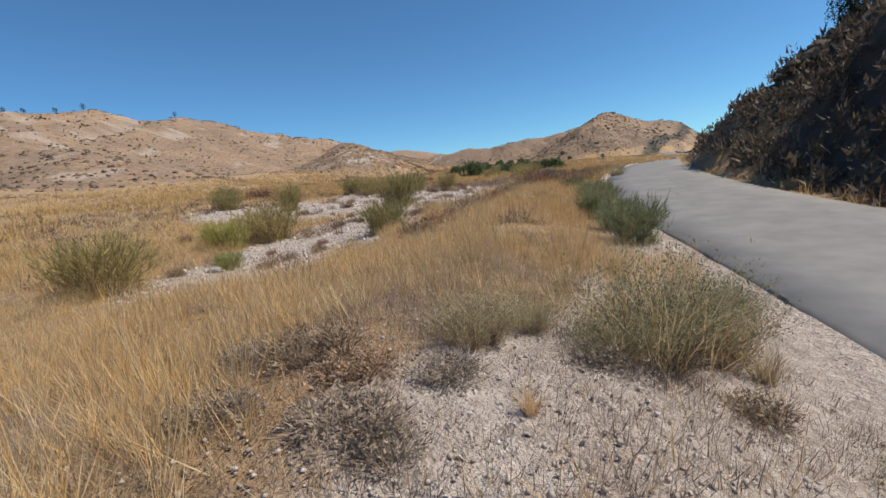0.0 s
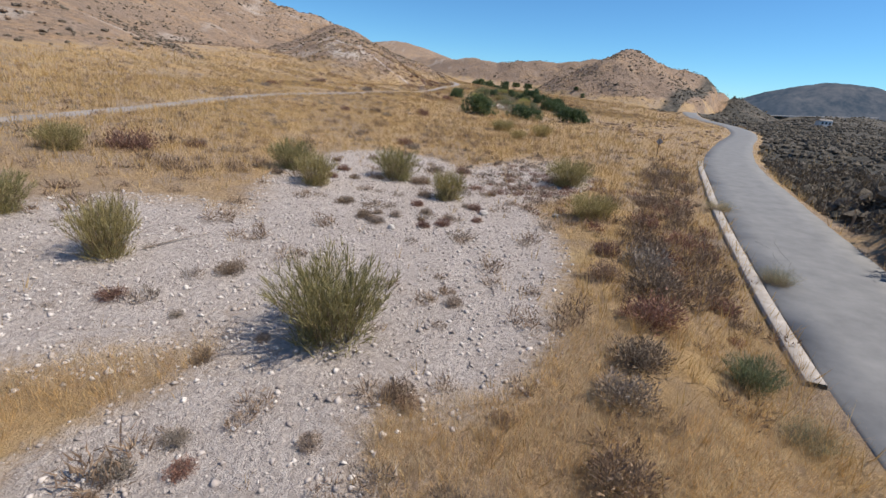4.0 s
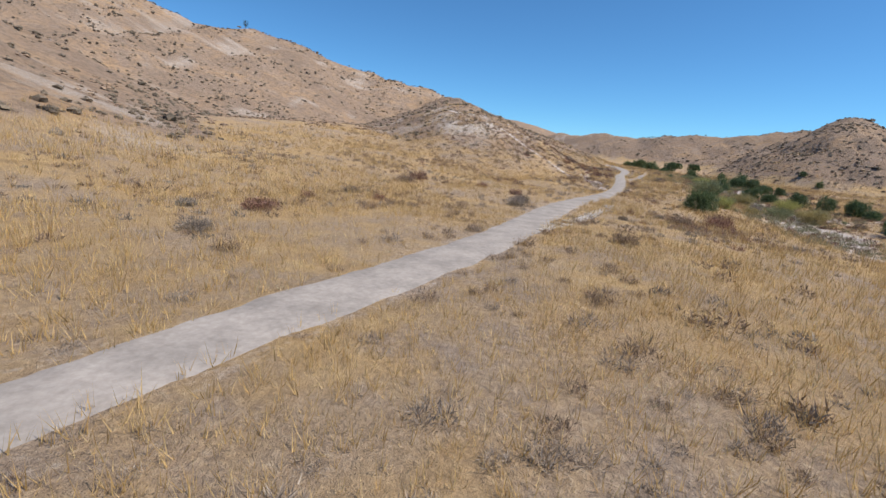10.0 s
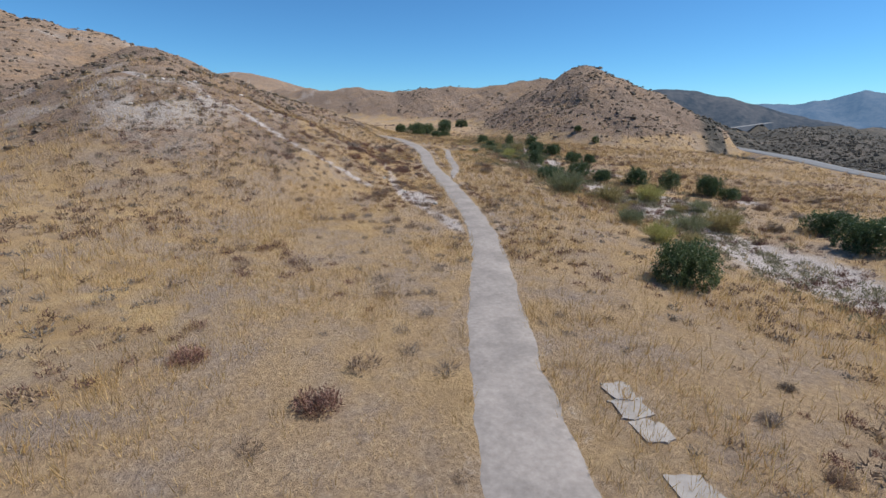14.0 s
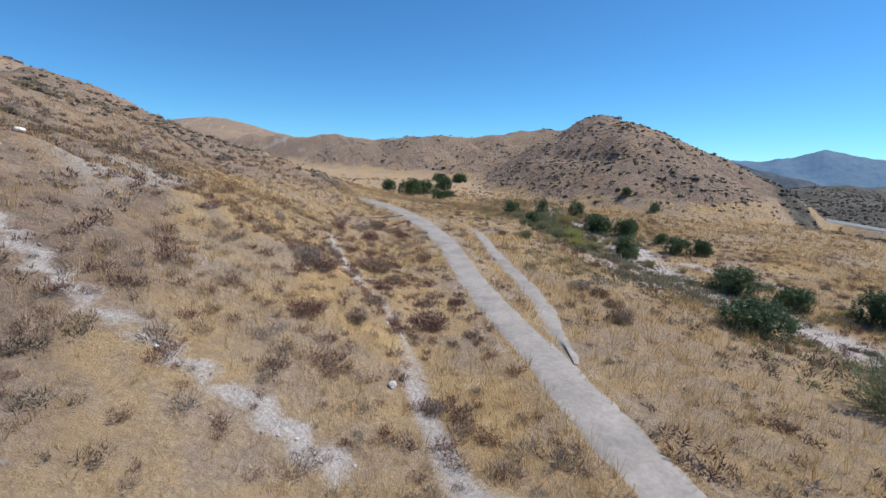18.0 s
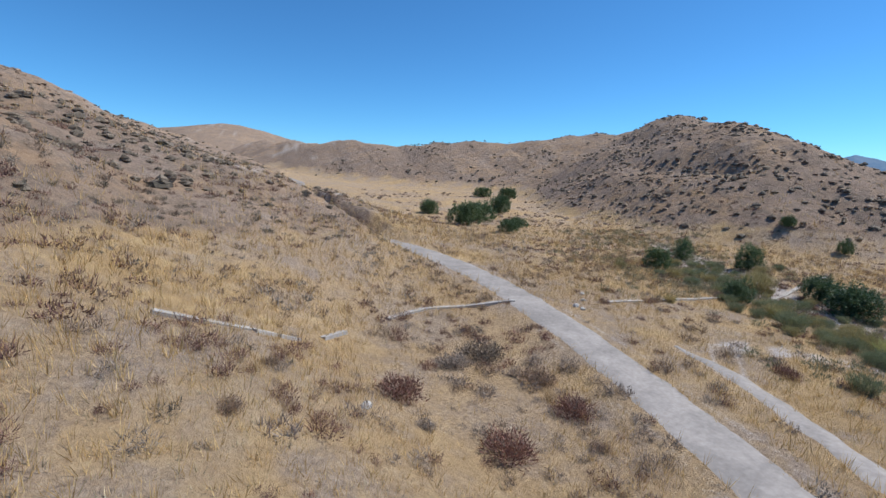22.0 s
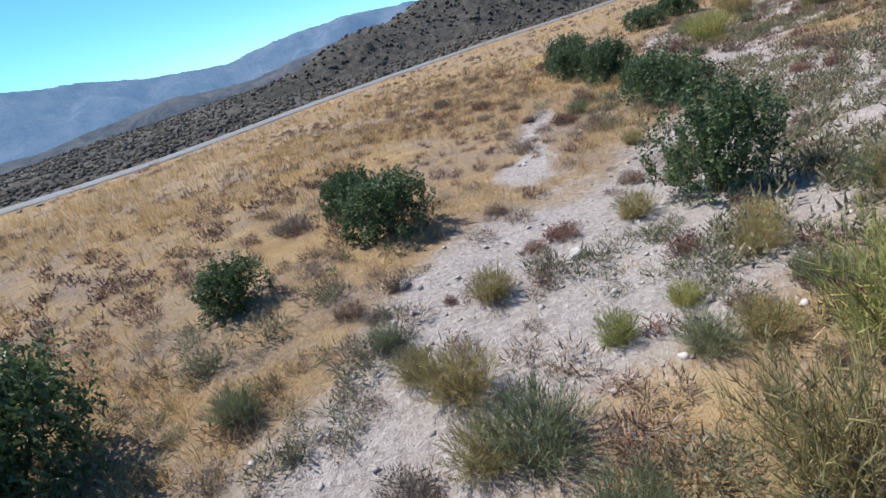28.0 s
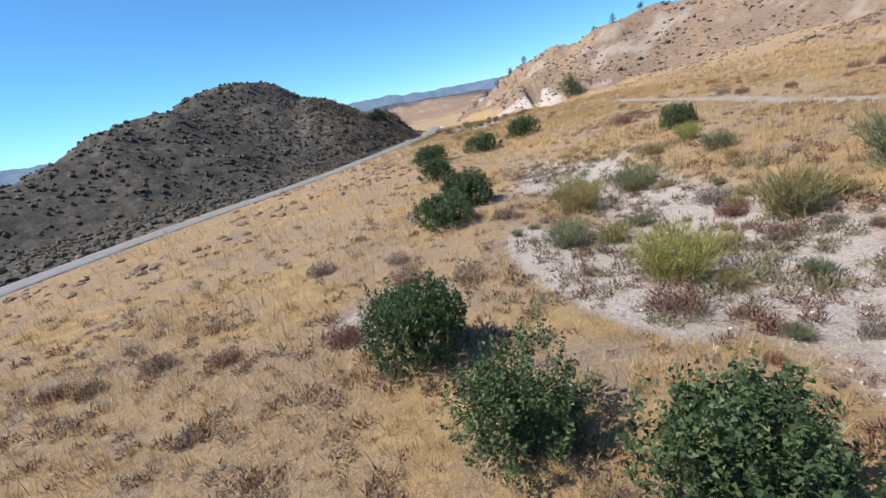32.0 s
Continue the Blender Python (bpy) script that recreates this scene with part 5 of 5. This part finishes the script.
for i, (x, y, w) in enumerate([(-0.7, 16, 1.8), (0.2, 17.2, 1.7), (0.8, 19.6, 1.6), (1.7, 22, 2.2), (2.6, 23.8, 1.8), (3.4, 25.6, 1.7), (4.2, 27.6, 1.8), (5.2, 30.2, 1.9), (6.2, 31.8, 2.0), (7.6, 34.2, 2.4), (8.6, 36.6, 2.4), (9.4, 39, 2.6), (10.6, 41.4, 2.3), (12.4, 46, 2.2), (15.2, 52, 2.6), (23.6, 67, 2.0), (7.2, 37.6, 1.8), (8.2, 40.4, 1.7)]):
    put_plant(("brown", "red", "brown", "grey")[i % 4], x, y, w, 29 * i, 0.9)

# small dead shrubs on the gravel of the pit and of the wash
spot_rng = np.random.default_rng(77)
for i in range(34):
    y = 13 + 40 * spot_rng.random()
    x = -6.8 + 0.26 * (y - 24) + 4.6 * spot_rng.normal() * 0.8
    if not on_road(np.array([x]), np.array([y]), 0.8)[0]:
        put_plant(("grey", "brown", "red")[i % 3], x, y, 0.55 + 0.5 * spot_rng.random(), 37 * i, 0.95)
for i in range(44):
    y = 196 + 80 * spot_rng.random()
    x = float(wash_x(y)) + 6.5 * spot_rng.normal()
    put_plant(("brown", "broom", "red", "grey")[i % 4], x, y, 0.8 + 0.7 * spot_rng.random(), 37 * i, 0.85)
for i in range(120):
    y = 258 + 36 * spot_rng.random()
    x = float(wash_x(y)) - 5 + 6.5 * spot_rng.normal()
    if x > 19 and off_track(np.array([x]), np.array([y]), TRACK_B)[0] > 1.6 and np.hypot(x - 41, y - 258) > 5:
        put_plant(("sage", "broom", "sage", "sage", "broom", "red")[i % 6], x, y, 1.0 + 0.9 * spot_rng.random(), 37 * i, 0.95)
for i in range(44):
    y = 196 + 56 * spot_rng.random()
    x = float(wash_x(y)) + 6 * spot_rng.normal()
    put_plant(("red", "sage", "brown", "grey", "broom")[i % 5], x, y, 0.8 + 0.8 * spot_rng.random(), 41 * i, 0.9)
for i in range(26):
    x, y = -1.5 + 4.5 * spot_rng.normal(), 247 + 9 * spot_rng.normal()
    if not on_road(np.array([x]), np.array([y]), 1.0)[0]:
        put_plant(("brown", "red", "grey")[i % 3], x, y, 0.9 + 0.9 * spot_rng.random(), 31 * i, 0.8)
for i in range(12):
    x, y = -1 + 3.5 * spot_rng.normal(), 154 + 5 * spot_rng.normal()
    if not on_road(np.array([x]), np.array([y]), 1.5)[0]:
        put_plant(("grey", "brown", "grey")[i % 3], x, y, 0.9 + 0.8 * spot_rng.random(), 31 * i, 0.75)


# ---- trees ----
def tree(name, label, x, y, tall, wide, leaves_mat, seed, group="", lobes=9, count=2600, low=0.25, leaf=0.05):
    """A tree: tapered trunk, limbs, and a crown of many leaves in uneven lobes."""
    g = np.random.default_rng(seed)
    ob = thing(name, label, "tree", group)
    part("trunk", limb_mesh("trunk", (0, 0, -0.3), (0.02 * tall, 0, tall * 0.55), 0.035 * tall, M_BARK), None, ob)
    c = []
    for k in range(lobes):
        a, h = 2.4 * k, low + (0.92 - low) * (k + 0.5) / lobes
        r = wide * 0.30 * math.sqrt(max(0.05, 1 - ((h - 0.5) / 0.55) ** 2)) * (0.6 + 0.5 * g.random())
        c.append((r * math.cos(a), r * math.sin(a), h * tall, wide * (0.20 + 0.10 * g.random())))
        if k % 2:
            part("limb", limb_mesh("limb", (0.01 * tall, 0, tall * 0.25 * (0.6 + h)), c[-1][:3], 0.014 * tall, M_BARK), None, ob)
    c = np.array(c)
    k = g.integers(lobes, size=count)
    d = g.normal(size=(count, 3))
    d /= np.linalg.norm(d, axis=1)[:, None]
    p = c[k, :3] + d * c[k, 3:4] * (0.45 + 0.6 * g.random(count) ** 0.6)[:, None]
    part("crown", quads_mesh("crown", leaf_quads(p, seed + 1, leaf * wide, 0.2, 0.6), leaves_mat), None, ob)
    ob.matrix_world = pose(x, y, z_at(x, y) - 0.05, 0, 0, 50 * seed)
    return ob


tree("round_tree", "round light green tree standing alone on dry grass", -57, 24, 8.2, 10.5, M_GREEN, 1, lobes=14, count=5200, low=0.18, leaf=0.032)
for i, (x, y, h, w) in enumerate([(31.6, 34.6, 4.2, 3.4), (33.4, 33.4, 3.8, 3.4), (36, 36, 3.0, 3.2)]):
    tree("bank_tree", "dark evergreen tree on the steep bank above the lane", x, y, h, w, M_PINE, 20 + i, "trees on the bank", 14, 5200, 0.06, 0.045)
for i, (x, y) in enumerate([(-256, 304), (-246, 317), (-236, 329), (-222, 345), (-262, 296), (-198, 372)]):
    tree("ridge_tree", "small dark tree on the ridge top", x, y, 3.6 + 0.5 * (i % 3), 3.4, M_PINE, 30 + i, "trees on the ridge", 7, 500, 0.3, 0.09)
for i, (x, y) in enumerate([(-31, -74), (-38, -68), (-44, -62), (-50, -56), (-57, -50), (-64, -44), (-98, -22), (-106, -17), (-118, -10), (-138, 5), (-148, 13)]):
    tree("ridge_tree", "small dark tree on the hill top", x, y, 3.4 + 0.6 * (i % 4), 3.6, M_PINE, 50 + i, "trees on the hill", 7, 500, 0.3, 0.09)


# ---- stones, posts, sign, broken paving, drain ----
def boulder(x, y, size, seed, material=None, label="pale bleached boulder lying on the ground"):
    g = np.random.default_rng(seed)
    bm = bmesh.new()
    bmesh.ops.create_icosphere(bm, subdivisions=2, radius=size * 0.5)
    ax = g.normal(size=(5, 3))
    for v in bm.verts:
        q = np.array(v.co) / (size * 0.5)
        cut = min(1.0, min(0.72 / max(0.2, float(q @ (w / np.linalg.norm(w)))) for w in ax if float(q @ w) > 0) if any(float(q @ w) > 0 for w in ax) else 1.0)
        v.co = Vector(q * size * 0.5 * cut * np.array([1.0, 0.8, 0.62]) * (0.94 + 0.12 * g.random()))
    me = bpy.data.meshes.new("boulder")
    bm.to_mesh(me)
    bm.free()
    me.materials.append(material or M_BOULDER)
    ob = tagged(new("boulder", me), label, "rock", "loose boulders")
    ob.matrix_world = pose(x, y, z_at(x, y) + size * 0.16, 0, 0, 57 * seed)
    return ob


for i, (x, y, s) in enumerate([(3.1, 46.7, 0.6), (7.5, 47.3, 0.5), (-1.9, 42.5, 0.5), (41.7, 238.8, 0.4), (39.9, 257.3, 0.6), (45.1, 259.3, 0.5), (40.8, 257.9, 0.4), (-5.6, 260.7, 0.6), (16.8, 277.1, 0.55), (15.8, 275.5, 0.5), (14.2, 274.3, 0.6), (14.3, 273.5, 0.55), (-4.0, 205.1, 0.7), (-6.0, 212.5, 0.5), (-7.1, 220.9, 0.6), (0.2, 16.5, 0.4), (-2.7, 24.4, 0.45), (-8.7, 16.8, 0.5)]):
    boulder(x, y, s, i)
g_rock = np.random.default_rng(12)
for i in range(26):
    x, y = -36 + 5 * g_rock.normal(), 233 + 7 * g_rock.normal()
    boulder(x, y, 0.3 + 0.5 * g_rock.random() ** 2, 100 + i, M_STONE, "weathered pale outcrop rock on the spur")


def box_bm(sx, sy, sz, bevel=0.0, at=(0, 0, 0)):
    bm = bmesh.new()
    bmesh.ops.create_cube(bm, size=1.0)
    for v in bm.verts:
        v.co = Vector((v.co.x * sx + at[0], v.co.y * sy + at[1], v.co.z * sz + at[2]))
    if bevel:
        bmesh.ops.bevel(bm, geom=bm.edges[:], offset=bevel, segments=1, affect="EDGES")
    return bm


post_mesh = None
pick = [r for r in paved_fine if 24 < r[1] < 60][::7]
for i, r in enumerate(pick):
    d = paved_fine[min(len(paved_fine) - 1, int(np.argmin(np.abs(paved_fine[:, 1] - r[1]))) + 1)] - r
    d = d / np.linalg.norm(d[:2])
    x, y = r[0] + d[1] * 4.2, r[1] - d[0] * 4.2
    if post_mesh is None:
        bm = box_bm(0.11, 0.11, 1.25, 0.015, (0, 0, 0.45))
        post_mesh = bpy.data.meshes.new("fence_post")
        bm.to_mesh(post_mesh)
        bm.free()
        post_mesh.materials.append(M_WOOD)
    ob = tagged(new("fence_post", post_mesh), "weathered wooden post on the shoulder of the lane", "post", "posts along the lane")
    ob.matrix_world = pose(x, y, z_at(x, y), 3 * math.sin(i), 3 * math.cos(2 * i), 20 * i)
sign = thing("road_sign", "grey-backed diamond road sign on a wooden post", "sign")
part("post", box_bm(0.09, 0.09, 2.5, 0.01, (0, 0, 1.1)), M_WOOD, sign)
bm = box_bm(0.62, 0.004, 0.62, 0.0)
bmesh.ops.rotate(bm, verts=bm.verts, matrix=Matrix.Rotation(radians(45), 3, "Y"))
bmesh.ops.translate(bm, verts=bm.verts, vec=(0, 0.055, 2.1))
part("plate", bm, M_STEEL, sign, "bare aluminium back of the sign")
sign.matrix_world = pose(28.5, 80, z_at(28.5, 80), 0, 0, -25)
pole = tagged(new("fallen_pole", limb_mesh("fallen_pole", (0, 0, 0), (1.5, 2.5, z_at(-9.6, 40.1) - z_at(-11.1, 37.6)), 0.07, M_WOOD)), "dark weathered pole lying on the gravel", "pole")
pole.matrix_world = pose(-11.1, 37.6, z_at(-11.1, 37.6) + 0.07)

# broken strip of old paving beside the dirt road
strip_root = thing("broken_paving", "broken strip of pale old paving in dry grass", "paving", kind="structure")
slab_rng = np.random.default_rng(44)
slab_line = path_points([(-16.6, 140, 0), (-14.6, 145, 0), (-12.7, 149.2, 0), (-11.7, 151.9, 0), (-11, 155.1, 0), (-10, 157.8, 0), (-8.8, 161.5, 0), (-7.7, 166.5, 0)], 1.15)
for i, (a, b) in enumerate(zip(slab_line[:-1], slab_line[1:])):
    if i % 13 == 4:
        continue
    m_, d = 0.5 * (a + b)[:2], (b - a)[:2]
    d /= np.linalg.norm(d)
    n_ = 17
    wide = 0.60 + 0.30 * slab_rng.random()
    ang = np.linspace(0, 2 * np.pi, n_, endpoint=False)
    u = np.sign(np.cos(ang)) * np.abs(np.cos(ang)) ** 0.28 * 0.72 * (0.80 + 0.30 * slab_rng.random(n_))
    v = np.sign(np.sin(ang)) * np.abs(np.sin(ang)) ** 0.45 * wide * (0.6 + 0.6 * slab_rng.random(n_))
    q = m_ + u[:, None] * d + v[:, None] * np.array([d[1], -d[0]])
    h = np.full(n_, height(q[:, 0], q[:, 1]).mean())
    bm = bmesh.new()
    top = [bm.verts.new((*p, z + 0.06)) for p, z in zip(q, h)]
    low = [bm.verts.new((*p, z - 0.12)) for p, z in zip(q, h)]
    bm.faces.new(top)
    for j in range(n_):
        bm.faces.new((top[j], low[j], low[(j + 1) % n_], top[(j + 1) % n_]))
    bmesh.ops.recalc_face_normals(bm, faces=bm.faces[:])
    part("paving_slab", bm, M_SLAB, strip_root)

# concrete drain: short channel pieces laid end to end
prof = [(-0.23, -0.22), (-0.22, 0.05), (-0.14, 0.075), (-0.07, 0.045), (0.07, 0.04), (0.14, 0.075), (0.22, 0.05), (0.23, -0.22)]
bm = bmesh.new()
ends = [[bm.verts.new((x, y, z)) for x, z in prof] for y in (-0.97, 0.97)]
for j in range(len(prof)):
    k = (j + 1) % len(prof)
    bm.faces.new((ends[0][j], ends[0][k], ends[1][k], ends[1][j]))
bm.faces.new(ends[0])
bm.faces.new(ends[1][::-1])
bmesh.ops.recalc_face_normals(bm, faces=bm.faces[:])
channel = bpy.data.meshes.new("channel_piece")
bm.to_mesh(channel)
bm.free()
channel.materials.append(M_CONCRETE)
drain_rng = np.random.default_rng(9)
for pts in ([(-14, 264.6), (-10.1, 266), (-7.9, 268.1), (-3.4, 273), (2.1, 276.6), (8.0, 276.2), (9.4, 276)], [(17.8, 274.8), (24, 275.2), (31.6, 276.4), (40.6, 278.3), (46.7, 279.9), (62.7, 284.7)]):
    drain = thing("drain_channel", "pale concrete drain channel half buried in grass", "drain", kind="structure")
    line_ = path_points([(*p, 0) for p in pts], 2.0)
    for i, (a, b) in enumerate(zip(line_[:-1], line_[1:])):
        if drain_rng.random() < 0.12:
            continue
        za, zb = z_at(a[0], a[1]), z_at(b[0], b[1])
        ob = part("channel_piece", channel, None, drain)
        length = float(np.linalg.norm((b - a)[:2]))
        ob.matrix_world = pose(0.5 * (a[0] + b[0]), 0.5 * (a[1] + b[1]), 0.5 * (za + zb) + 0.07, 0, 0, math.degrees(math.atan2(-(b - a)[0], (b - a)[1]))) @ pose(0, 0, 0, math.degrees(math.atan2(zb - za, length)), 2 * drain_rng.normal(), 0)
        ob.scale = (1, length / 2.0, 1)


# ---- far buildings ----
def hut(name, label, x, y, turn, sx, sy, h):
    ob = thing(name, label, "building", "far buildings")
    wall = part("wall", box_bm(sx, sy, h + 1.0, 0.02, (0, 0, h / 2 - 0.5)), M_WHITE, ob)
    bm = bmesh.new()
    e = 0.35
    r = [bm.verts.new(p) for p in ((-sx / 2 - e, -sy / 2 - e, h), (sx / 2 + e, -sy / 2 - e, h), (sx / 2 + e, sy / 2 + e, h), (-sx / 2 - e, sy / 2 + e, h), (-sx / 2 - e, 0, h + sy * 0.22), (sx / 2 + e, 0, h + sy * 0.22))]
    for f in ((0, 1, 5, 4), (2, 3, 4, 5), (0, 4, 3), (1, 2, 5), (3, 2, 1, 0)):
        bm.faces.new([r[i] for i in f])
    bmesh.ops.recalc_face_normals(bm, faces=bm.faces[:])
    part("roof", bm, M_ROOF, ob)
    for k in range(3):
        for s in (-1, 1):
            win = part("window", box_bm(1.3, 0.05, 1.2, 0.0, ((k - 1) * sx * 0.3, s * (sy / 2 + 0.015), h * 0.55)), M_STEEL, ob, "grey metal window frame")
            part("pane", box_bm(1.1, 0.03, 1.0, 0.0, ((k - 1) * sx * 0.3, s * (sy / 2 + 0.04), h * 0.55)), M_GLASS, win, "dark glass pane")
    ob.matrix_world = pose(x, y, z_at(x, y), 0, 0, turn)
    return ob


hut("site_cabin", "white cabin on the far brushy slope", 196, 260.5, 6, 7.0, 2.8, 2.6)
hut("hill_house", "pale house among trees on the hill top", -44, -66, 40, 7.0, 5.0, 2.6)
hut("hill_house", "pale house among trees on the hill top", -55, -56, 38, 6.0, 4.6, 2.5)
frame_sign = thing("sign_frame", "dark board on two tall posts beside the road", "sign")
for s in (-1, 1):
    part("post", box_bm(0.16, 0.16, 5.2, 0.01, (s * 0.7, 0, 2.3)), M_WOOD, frame_sign)
part("board", box_bm(1.9, 0.06, 1.6, 0.01, (0, -0.12, 4.0)), M_WOOD, frame_sign)
frame_sign.matrix_world = pose(131, 125.2, z_at(131, 125.2), 0, 0, 35)

# the patterns that the plants were copied from
for p in PROTO.values():
    for o in (*p.children_recursive, p):
        bpy.data.objects.remove(o)
